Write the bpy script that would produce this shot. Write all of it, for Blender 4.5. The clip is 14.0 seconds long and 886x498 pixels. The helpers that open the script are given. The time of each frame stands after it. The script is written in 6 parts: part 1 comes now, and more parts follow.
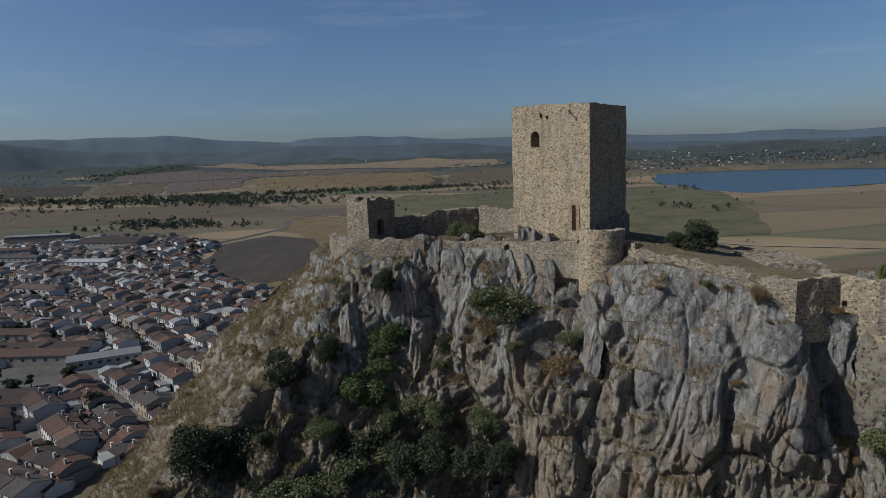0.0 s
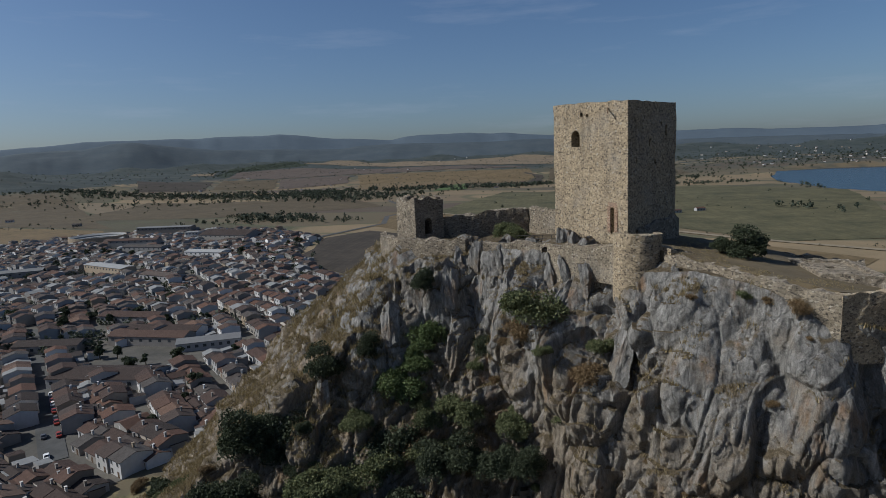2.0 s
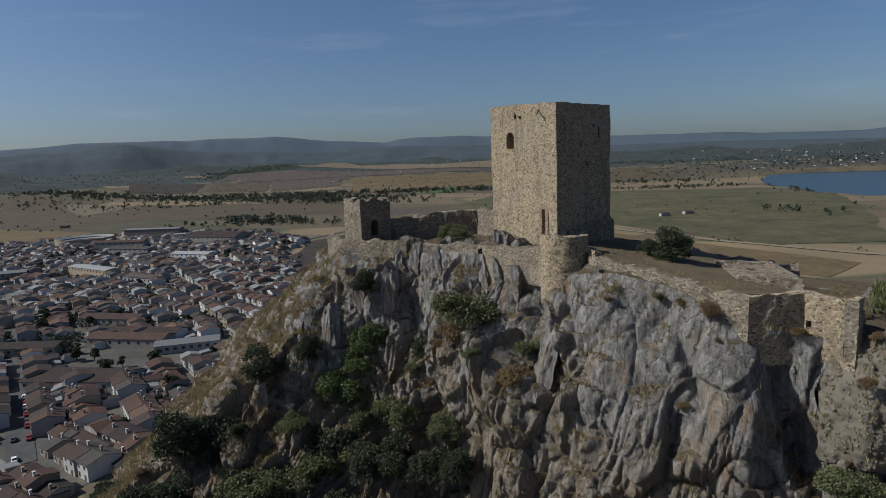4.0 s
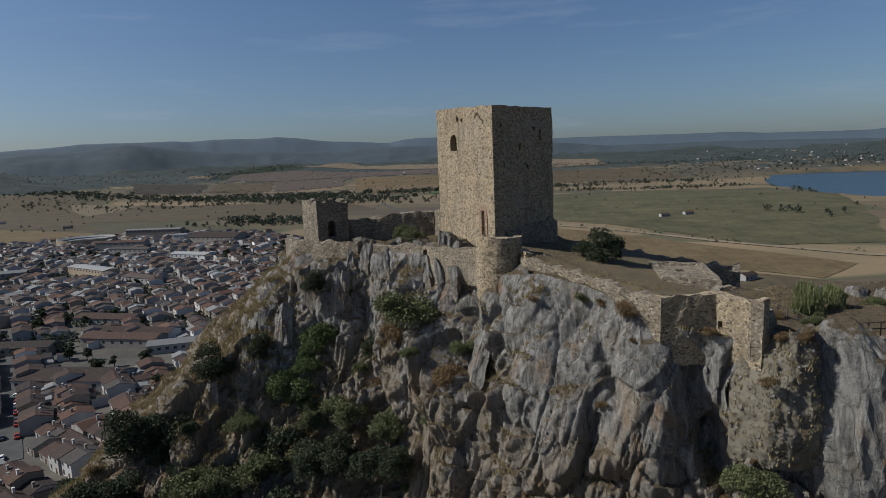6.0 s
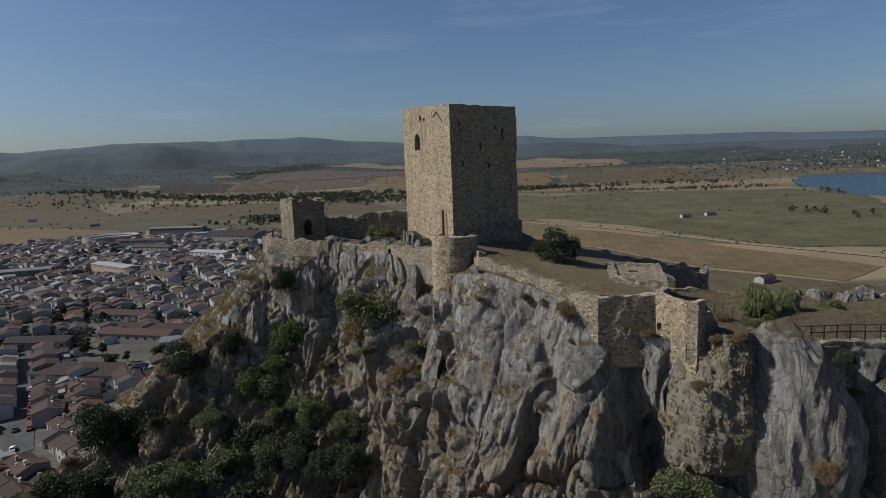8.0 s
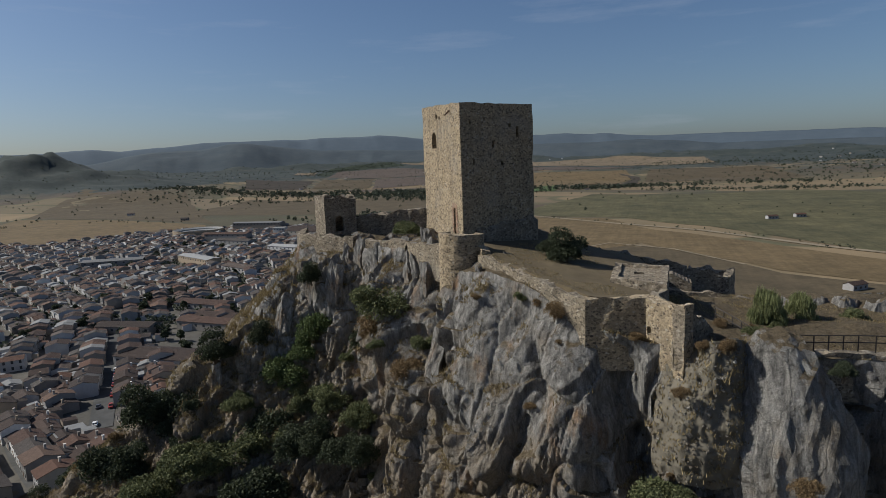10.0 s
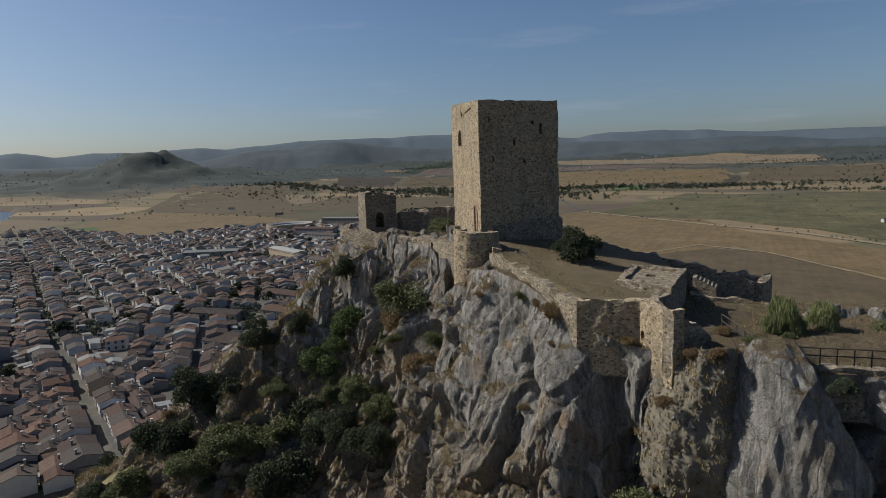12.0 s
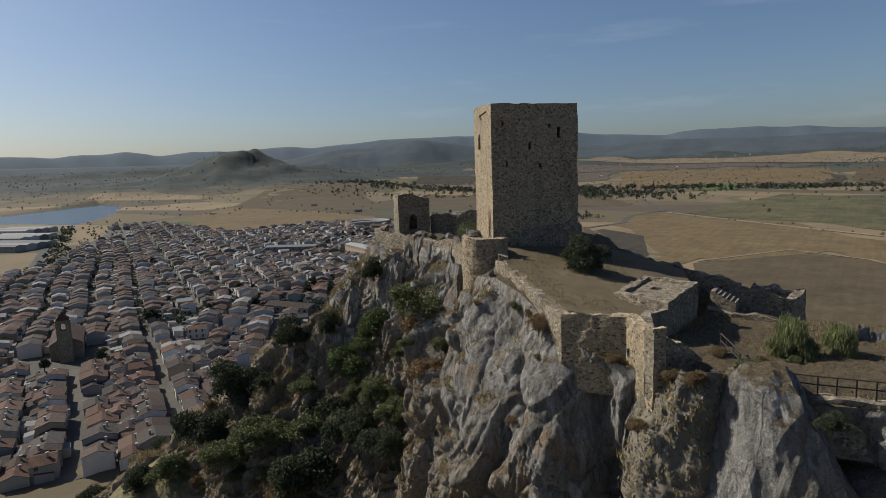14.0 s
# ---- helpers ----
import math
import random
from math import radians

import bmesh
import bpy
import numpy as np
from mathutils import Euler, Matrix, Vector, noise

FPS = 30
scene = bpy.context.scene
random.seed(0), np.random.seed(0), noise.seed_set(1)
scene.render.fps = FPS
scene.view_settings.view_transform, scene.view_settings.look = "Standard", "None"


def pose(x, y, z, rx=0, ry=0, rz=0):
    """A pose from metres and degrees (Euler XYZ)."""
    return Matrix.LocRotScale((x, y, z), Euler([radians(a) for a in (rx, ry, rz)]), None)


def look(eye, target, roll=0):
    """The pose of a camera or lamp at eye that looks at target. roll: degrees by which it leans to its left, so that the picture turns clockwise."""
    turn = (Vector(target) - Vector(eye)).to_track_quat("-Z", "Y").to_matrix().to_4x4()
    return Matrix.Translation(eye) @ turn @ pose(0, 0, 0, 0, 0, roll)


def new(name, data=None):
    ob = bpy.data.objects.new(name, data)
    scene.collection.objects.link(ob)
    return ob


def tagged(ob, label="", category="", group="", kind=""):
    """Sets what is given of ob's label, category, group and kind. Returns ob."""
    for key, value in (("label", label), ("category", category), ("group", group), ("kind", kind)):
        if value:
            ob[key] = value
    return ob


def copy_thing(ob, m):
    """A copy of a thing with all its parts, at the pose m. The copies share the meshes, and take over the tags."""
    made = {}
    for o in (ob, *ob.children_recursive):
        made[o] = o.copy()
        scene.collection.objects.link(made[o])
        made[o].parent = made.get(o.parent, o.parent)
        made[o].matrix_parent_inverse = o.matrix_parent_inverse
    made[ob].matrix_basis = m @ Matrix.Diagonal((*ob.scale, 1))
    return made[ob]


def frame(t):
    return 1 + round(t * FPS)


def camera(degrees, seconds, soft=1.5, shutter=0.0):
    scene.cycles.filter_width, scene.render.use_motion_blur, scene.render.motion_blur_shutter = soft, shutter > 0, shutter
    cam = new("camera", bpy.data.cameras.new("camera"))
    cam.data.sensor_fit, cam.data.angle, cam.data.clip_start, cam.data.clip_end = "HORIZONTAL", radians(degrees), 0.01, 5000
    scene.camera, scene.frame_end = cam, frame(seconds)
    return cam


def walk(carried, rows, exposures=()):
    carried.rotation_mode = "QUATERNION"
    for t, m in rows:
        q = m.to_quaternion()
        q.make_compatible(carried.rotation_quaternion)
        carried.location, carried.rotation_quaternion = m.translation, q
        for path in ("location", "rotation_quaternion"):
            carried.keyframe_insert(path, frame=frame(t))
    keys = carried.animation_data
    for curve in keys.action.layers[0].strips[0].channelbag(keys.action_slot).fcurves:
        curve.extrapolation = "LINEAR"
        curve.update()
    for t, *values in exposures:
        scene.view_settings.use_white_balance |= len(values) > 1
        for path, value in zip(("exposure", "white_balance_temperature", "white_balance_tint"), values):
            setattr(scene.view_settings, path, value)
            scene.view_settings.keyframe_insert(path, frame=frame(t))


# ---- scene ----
cam = camera(72.7, 14.0, soft=0.75)
METRES, EYE, TILT, LEAN, TURN = 52.0, 9.55, 0.0, 0.0, 0.0
ROWS = [
    (0.0, 0.0, 0.0, 0.0, -0.34, -8.68, 2.21),
    (0.5, 0.0374, -0.0025, 0.0026, 2.12, -8.68, 2.3),
    (1.0, 0.0781, 0.0, 0.0056, 5.07, -8.75, 2.47),
    (1.5, 0.1129, 0.0039, 0.0042, 7.65, -8.65, 2.45),
    (2.0, 0.1502, 0.0127, 0.0033, 9.24, -8.62, 2.46),
    (2.5, 0.1847, 0.0228, 0.0015, 9.42, -8.59, 2.42),
    (3.0, 0.2201, 0.0305, -0.0009, 9.37, -8.5, 2.37),
    (3.5, 0.2513, 0.0346, -0.0042, 8.72, -8.4, 2.25),
    (6.0, 0.4249, 0.0404, -0.0067, 9.19, -8.33, 2.3),
    (6.5, 0.4574, 0.0465, -0.0073, 10.56, -8.29, 2.29),
    (7.0, 0.4926, 0.0535, -0.0089, 11.06, -8.28, 2.28),
    (7.5, 0.5255, 0.0595, -0.0118, 10.96, -8.25, 2.25),
    (8.0, 0.5599, 0.0643, -0.0138, 11.39, -8.25, 2.22),
    (10.5, 0.7312, 0.102, -0.0208, 20.01, -8.15, 2.18),
    (11.0, 0.7663, 0.1143, -0.023, 21.22, -8.13, 2.15),
    (11.5, 0.8, 0.1253, -0.0234, 23.97, -8.1, 2.14),
    (12.0, 0.8351, 0.1414, -0.0241, 26.92, -8.09, 2.1),
    (12.5, 0.8667, 0.1598, -0.0246, 29.4, -8.09, 2.1),
    (13.0, 0.8976, 0.1823, -0.0214, 31.73, -8.08, 2.1),
    (13.5, 0.9235, 0.2038, -0.0162, 33.18, -8.04, 2.07),
    (14.0, 0.953, 0.2251, -0.0159, 34.53, -7.99, 2.03),
]
walk(cam, [(t, pose(0, 0, EYE, TILT, LEAN, TURN) @ pose(METRES * x, METRES * y, METRES * z, 90 + pitch, roll, yaw)) for t, x, y, z, yaw, pitch, roll in ROWS], exposures=[(0.0, 0.0, 5350, 10), (6.5, 0.08, 5550, 10), (10.5, 0.15, 5700, 10), (14.0, 0.3, 5900, 10)])

# ---- world and sun ----
SUN_AZ, SUN_EL = radians(-101), radians(40)  # azimuth from +y towards +x
world = bpy.data.worlds.new("sky")
scene.world = world
world.use_nodes = True
wn = world.node_tree
wn.nodes.clear()
sky = wn.nodes.new("ShaderNodeTexSky")
sky.sky_type = "NISHITA"
sky.sun_disc = False
sky.sun_elevation, sky.sun_rotation = SUN_EL, SUN_AZ
sky.altitude, sky.air_density, sky.dust_density, sky.ozone_density = 500, 1.0, 2.1, 2.5
back = wn.nodes.new("ShaderNodeBackground")
back.inputs[1].default_value = 0.058
wout = wn.nodes.new("ShaderNodeOutputWorld")
tcw = wn.nodes.new("ShaderNodeTexCoord")
mpw = wn.nodes.new("ShaderNodeMapping")
mpw.inputs["Scale"].default_value = (2.2, 2.2, 17.0)
wn.links.new(tcw.outputs["Generated"], mpw.inputs[0])
cn = wn.nodes.new("ShaderNodeTexNoise")
cn.inputs["Scale"].default_value, cn.inputs["Detail"].default_value, cn.inputs["Roughness"].default_value = 1.6, 7.0, 0.6
wn.links.new(mpw.outputs[0], cn.inputs["Vector"])
cr = wn.nodes.new("ShaderNodeValToRGB")
cr.color_ramp.elements[0].position, cr.color_ramp.elements[1].position = 0.56, 0.80
cr.color_ramp.elements[1].color = (0.22, 0.22, 0.22, 1)
wn.links.new(cn.outputs["Fac"], cr.inputs[0])
cm = wn.nodes.new("ShaderNodeMix")
cm.data_type = "RGBA"
cm.inputs[7].default_value = (7.0, 7.0, 7.4, 1)
wn.links.new(cr.outputs[0], cm.inputs[0])
wn.links.new(sky.outputs[0], cm.inputs[6])
wn.links.new(cm.outputs[2], back.inputs[0])
wn.links.new(back.outputs[0], wout.inputs[0])
sun = new("sun", bpy.data.lights.new("sun", "SUN"))
sun.data.energy, sun.data.angle, sun.data.color = 4.5, radians(0.6), (1.0, 0.89, 0.71)
sun.matrix_world = look((math.sin(SUN_AZ) * math.cos(SUN_EL) * 300, math.cos(SUN_AZ) * math.cos(SUN_EL) * 300, math.sin(SUN_EL) * 300), (0, 0, 0))


# ---- numeric helpers ----
def lattice(ix, iy, iz, seed):
    h = (ix.astype(np.int64) * 374761393 + iy.astype(np.int64) * 668265263 + iz.astype(np.int64) * 2147483647 + seed * 974711) & 0x7FFFFFFF
    h = ((h ^ (h >> 13)) * 1274126177) & 0x7FFFFFFF
    h = h ^ (h >> 16)
    return (h & 0xFFFFF) / float(0xFFFFF) * 2 - 1


def vnoise(x, y, z, seed=0):
    """Smooth value noise in -1..1 on arrays."""
    x, y, z = np.broadcast_arrays(np.asarray(x, float), np.asarray(y, float), np.asarray(z, float))
    x0, y0, z0 = np.floor(x), np.floor(y), np.floor(z)
    fx, fy, fz = x - x0, y - y0, z - z0
    fx, fy, fz = [f * f * f * (f * (f * 6 - 15) + 10) for f in (fx, fy, fz)]
    out = 0
    for dx in (0, 1):
        for dy in (0, 1):
            for dz in (0, 1):
                w = (fx if dx else 1 - fx) * (fy if dy else 1 - fy) * (fz if dz else 1 - fz)
                out = out + w * lattice(x0 + dx, y0 + dy, z0 + dz, seed)
    return out


def fbm(x, y, z, octaves=4, seed=0, gain=0.5):
    total, amp = 0, 1.0
    for o in range(octaves):
        total = total + amp * vnoise(x * 2 ** o, y * 2 ** o, z * 2 ** o, seed + o * 17)
        amp *= gain
    return total


def cells(x, y, z, seed=0, hard=30.0):
    """Distance to the nearest and second nearest jittered lattice point, and a softly blended value of the points near by in -1..1."""
    x, y, z = np.broadcast_arrays(np.asarray(x, float), np.asarray(y, float), np.asarray(z, float))
    x0, y0, z0 = np.floor(x), np.floor(y), np.floor(z)
    f1, f2, top, weight = np.full(x.shape, 9.0), np.full(x.shape, 9.0), np.zeros(x.shape), np.full(x.shape, 1e-9)
    for dx in (-1, 0, 1):
        for dy in (-1, 0, 1):
            for dz in (-1, 0, 1):
                cx, cy, cz = x0 + dx, y0 + dy, z0 + dz
                px = cx + 0.5 + 0.45 * lattice(cx, cy, cz, seed + 1)
                py = cy + 0.5 + 0.45 * lattice(cx, cy, cz, seed + 2)
                pz = cz + 0.5 + 0.45 * lattice(cx, cy, cz, seed + 3)
                d = np.sqrt((x - px) ** 2 + (y - py) ** 2 + (z - pz) ** 2)
                tilt = lattice(cx, cy, cz, seed + 5) * (x - px) + lattice(cx, cy, cz, seed + 6) * (y - py) + lattice(cx, cy, cz, seed + 7) * (z - pz)
                w = np.exp(-hard * d * d)
                top, weight = top + w * (lattice(cx, cy, cz, seed + 4) + 1.2 * tilt), weight + w
                f2 = np.where(d < f1, f1, np.minimum(f2, d))
                f1 = np.minimum(f1, d)
    return f1, f2, top / weight


def smooth(a, b, x):
    t = np.clip((x - a) / (b - a), 0, 1)
    return t * t * (3 - 2 * t)


# ---- materials ----
def mat(name, rough=0.9, metal=0.0):
    m = bpy.data.materials.new(name)
    m.use_nodes = True
    b = m.node_tree.nodes["Principled BSDF"]
    b.inputs["Roughness"].default_value = rough
    b.inputs["Metallic"].default_value = metal
    b.inputs["Specular IOR Level"].default_value = 0.25
    return m, m.node_tree, b


def nd(nt, kind, feature="", flat=False, **values):
    n = nt.nodes.new(kind)
    if feature:
        n.feature = feature
    if flat:
        n.voronoi_dimensions = "2D"
    for k, v in values.items():
        n.inputs[k].default_value = v
    return n


def coords(nt, scale=(1, 1, 1), rot=(0, 0, 0)):
    tc = nt.nodes.new("ShaderNodeTexCoord")
    mp = nt.nodes.new("ShaderNodeMapping")
    mp.inputs["Scale"].default_value = scale
    mp.inputs["Rotation"].default_value = rot
    nt.links.new(tc.outputs["Object"], mp.inputs[0])
    return mp.outputs[0]


def noise_tex(nt, vec, scale, detail=5, rough=0.6, distort=0.0):
    n = nd(nt, "ShaderNodeTexNoise", Scale=scale, Detail=detail, Roughness=rough, Distortion=distort)
    nt.links.new(vec, n.inputs["Vector"])
    return n.outputs["Fac"]


def ramp(nt, fac, stops):
    r = nt.nodes.new("ShaderNodeValToRGB")
    e = r.color_ramp.elements
    while len(e) < len(stops):
        e.new(0.5)
    for el, (pos, col) in zip(e, stops):
        el.position = pos
        el.color = (*col, 1)
    nt.links.new(fac, r.inputs[0])
    return r.outputs[0]


def mix(nt, fac, a, b, blend="MIX"):
    m = nt.nodes.new("ShaderNodeMix")
    m.data_type, m.blend_type = "RGBA", blend
    for sock, v in ((m.inputs[0], fac), (m.inputs[6], a), (m.inputs[7], b)):
        if isinstance(v, (int, float)):
            sock.default_value = v
        elif isinstance(v, tuple):
            sock.default_value = (*v, 1)
        else:
            nt.links.new(v, sock)
    return m.outputs[2]


def math_node(nt, op, a, b=0.0):
    m = nt.nodes.new("ShaderNodeMath")
    m.operation = op
    for sock, v in ((m.inputs[0], a), (m.inputs[1], b)):
        if isinstance(v, (int, float)):
            sock.default_value = v
        else:
            nt.links.new(v, sock)
    return m.outputs[0]


def step_ramp(nt, fac, a, b):
    return ramp(nt, fac, [(a, (0, 0, 0)), (b, (1, 1, 1))])


def bump(nt, b, height, strength=0.5, distance=0.1):
    n = nd(nt, "ShaderNodeBump", Strength=strength, Distance=distance)
    nt.links.new(height, n.inputs["Height"])
    nt.links.new(n.outputs[0], b.inputs["Normal"])


def rnd(nt):
    return nt.nodes.new("ShaderNodeObjectInfo").outputs["Random"]


def island(nt):
    return nt.nodes.new("ShaderNodeNewGeometry").outputs["Random Per Island"]


def masonry(name, tone=(0.34, 0.28, 0.20), mortar=(0.44, 0.38, 0.29), dark=(0.14, 0.12, 0.10), size=3.0):
    m, nt, b = mat(name, 0.95)
    v = coords(nt, (1, 1, 1.35))
    warp = nd(nt, "ShaderNodeTexNoise", Scale=2.0, Detail=2.0)
    nt.links.new(v, warp.inputs["Vector"])
    add = nt.nodes.new("ShaderNodeVectorMath")
    add.operation = "MULTIPLY_ADD"
    nt.links.new(warp.outputs["Color"], add.inputs[0])
    add.inputs[1].default_value = (0.25, 0.25, 0.25)
    nt.links.new(v, add.inputs[2])
    vor = nd(nt, "ShaderNodeTexVoronoi", Scale=size)
    edge = nd(nt, "ShaderNodeTexVoronoi", feature="DISTANCE_TO_EDGE", Scale=size)
    for t in (vor, edge):
        nt.links.new(add.outputs[0], t.inputs["Vector"])
    sep = nt.nodes.new("ShaderNodeSeparateColor")
    nt.links.new(vor.outputs["Color"], sep.inputs[0])
    stone = ramp(nt, sep.outputs[0], [(0.0, dark), (0.3, tuple(c * 0.72 for c in tone)), (0.65, tone), (0.92, tuple(min(1, c * 1.35) for c in tone)), (1.0, (0.52, 0.47, 0.38))])
    joint = step_ramp(nt, edge.outputs["Distance"], 0.02, 0.10)
    col = mix(nt, joint, mortar, stone)
    plain = nt.nodes.new("ShaderNodeTexCoord").outputs["Object"]
    big = noise_tex(nt, plain, 0.22, 5, 0.65)
    col = mix(nt, step_ramp(nt, big, 0.52, 0.72), col, mix(nt, 0.5, col, (0.40, 0.36, 0.30)))
    stain = noise_tex(nt, coords(nt, (1, 1, 0.25)), 0.6, 5, 0.7)
    col = mix(nt, step_ramp(nt, stain, 0.5, 0.75), col, mix(nt, 0.55, col, (0.10, 0.09, 0.075)))
    grain = noise_tex(nt, plain, 9.0, 4, 0.7)
    col = mix(nt, 0.55, col, ramp(nt, grain, [(0.3, (0.35, 0.35, 0.35)), (0.7, (1, 1, 1))]), "MULTIPLY")
    nt.links.new(col, b.inputs["Base Color"])
    hgt = math_node(nt, "ADD", math_node(nt, "MULTIPLY", joint, 0.6), grain)
    bump(nt, b, hgt, 0.8, 0.10)
    return m


def rock_material():
    m, nt, b = mat("limestone_rock", 0.92)
    plain = nt.nodes.new("ShaderNodeTexCoord").outputs["Object"]
    streak = noise_tex(nt, coords(nt, (1.6, 1.6, 0.28), (0, 0.2, 0)), 0.9, 8, 0.72, 0.25)
    patch = noise_tex(nt, plain, 0.16, 6, 0.62)
    fine = noise_tex(nt, plain, 2.6, 7, 0.75)
    col = ramp(nt, streak, [(0.30, (0.095, 0.093, 0.088)), (0.42, (0.225, 0.214, 0.196)), (0.55, (0.385, 0.366, 0.334)), (0.72, (0.60, 0.575, 0.53))])
    ochre = ramp(nt, fine, [(0.3, (0.20, 0.145, 0.085)), (0.7, (0.42, 0.33, 0.21))])
    height = nt.nodes.new("ShaderNodeSeparateXYZ")
    nt.links.new(plain, height.inputs[0])
    foot = nd(nt, "ShaderNodeMapRange")
    nt.links.new(height.outputs[2], foot.inputs[0])
    foot.inputs[1].default_value, foot.inputs[2].default_value, foot.inputs[3].default_value, foot.inputs[4].default_value = -9.0, -24.0, -0.10, 0.14
    patch = math_node(nt, "ADD", patch, foot.outputs[0])
    col = mix(nt, step_ramp(nt, patch, 0.43, 0.60), col, mix(nt, 0.65, col, ochre))
    rust = noise_tex(nt, coords(nt, (1, 1, 0.3)), 0.35, 5, 0.6)
    col = mix(nt, step_ramp(nt, rust, 0.58, 0.70), col, mix(nt, 0.7, col, (0.34, 0.19, 0.08)))
    lichen = noise_tex(nt, plain, 0.9, 7, 0.78)
    col = mix(nt, step_ramp(nt, lichen, 0.52, 0.66), col, mix(nt, 0.45, col, (0.07, 0.07, 0.064)))
    pale = noise_tex(nt, plain, 1.7, 6, 0.8)
    col = mix(nt, step_ramp(nt, pale, 0.56, 0.70), col, mix(nt, 0.35, col, (0.56, 0.545, 0.515)))
    crack = nd(nt, "ShaderNodeTexVoronoi", feature="DISTANCE_TO_EDGE", Scale=0.55)
    wob = nd(nt, "ShaderNodeTexNoise", Scale=1.1, Detail=4.0)
    add = nt.nodes.new("ShaderNodeVectorMath")
    add.operation = "MULTIPLY_ADD"
    nt.links.new(coords(nt, (1, 1, 0.45), (0, 0.3, 0)), wob.inputs["Vector"])
    nt.links.new(wob.outputs["Color"], add.inputs[0])
    add.inputs[1].default_value = (1.2, 1.2, 1.2)
    nt.links.new(coords(nt, (1, 1, 0.45), (0, 0.3, 0)), add.inputs[2])
    nt.links.new(add.outputs[0], crack.inputs["Vector"])
    seam = step_ramp(nt, crack.outputs["Distance"], 0.0, 0.05)
    col = mix(nt, seam, mix(nt, 0.35, col, (0.05, 0.05, 0.046)), col)
    geo = nt.nodes.new("ShaderNodeNewGeometry")
    sep = nt.nodes.new("ShaderNodeSeparateXYZ")
    nt.links.new(geo.outputs["Normal"], sep.inputs[0])
    soil = ramp(nt, fine, [(0.3, (0.085, 0.065, 0.038)), (0.55, (0.18, 0.14, 0.085)), (0.75, (0.29, 0.23, 0.145))])
    flat = math_node(nt, "ADD", sep.outputs[2], math_node(nt, "MULTIPLY", math_node(nt, "SUBTRACT", lichen, 0.5), 0.9))
    col = mix(nt, step_ramp(nt, flat, 0.60, 0.78), col, soil)
    grain = noise_tex(nt, plain, 8.0, 6, 0.8)
    col = mix(nt, 0.8, col, ramp(nt, grain, [(0.32, (0.45, 0.45, 0.45)), (0.62, (1, 1, 1))]), "MULTIPLY")
    nt.links.new(col, b.inputs["Base Color"])
    hgt = math_node(nt, "ADD", math_node(nt, "MULTIPLY", streak, 0.8), math_node(nt, "ADD", math_node(nt, "MULTIPLY", fine, 1.3), math_node(nt, "MULTIPLY", grain, 0.6)))
    hgt = math_node(nt, "ADD", hgt, math_node(nt, "MULTIPLY", seam, 0.3))
    bump(nt, b, hgt, 1.0, 0.34)
    return m


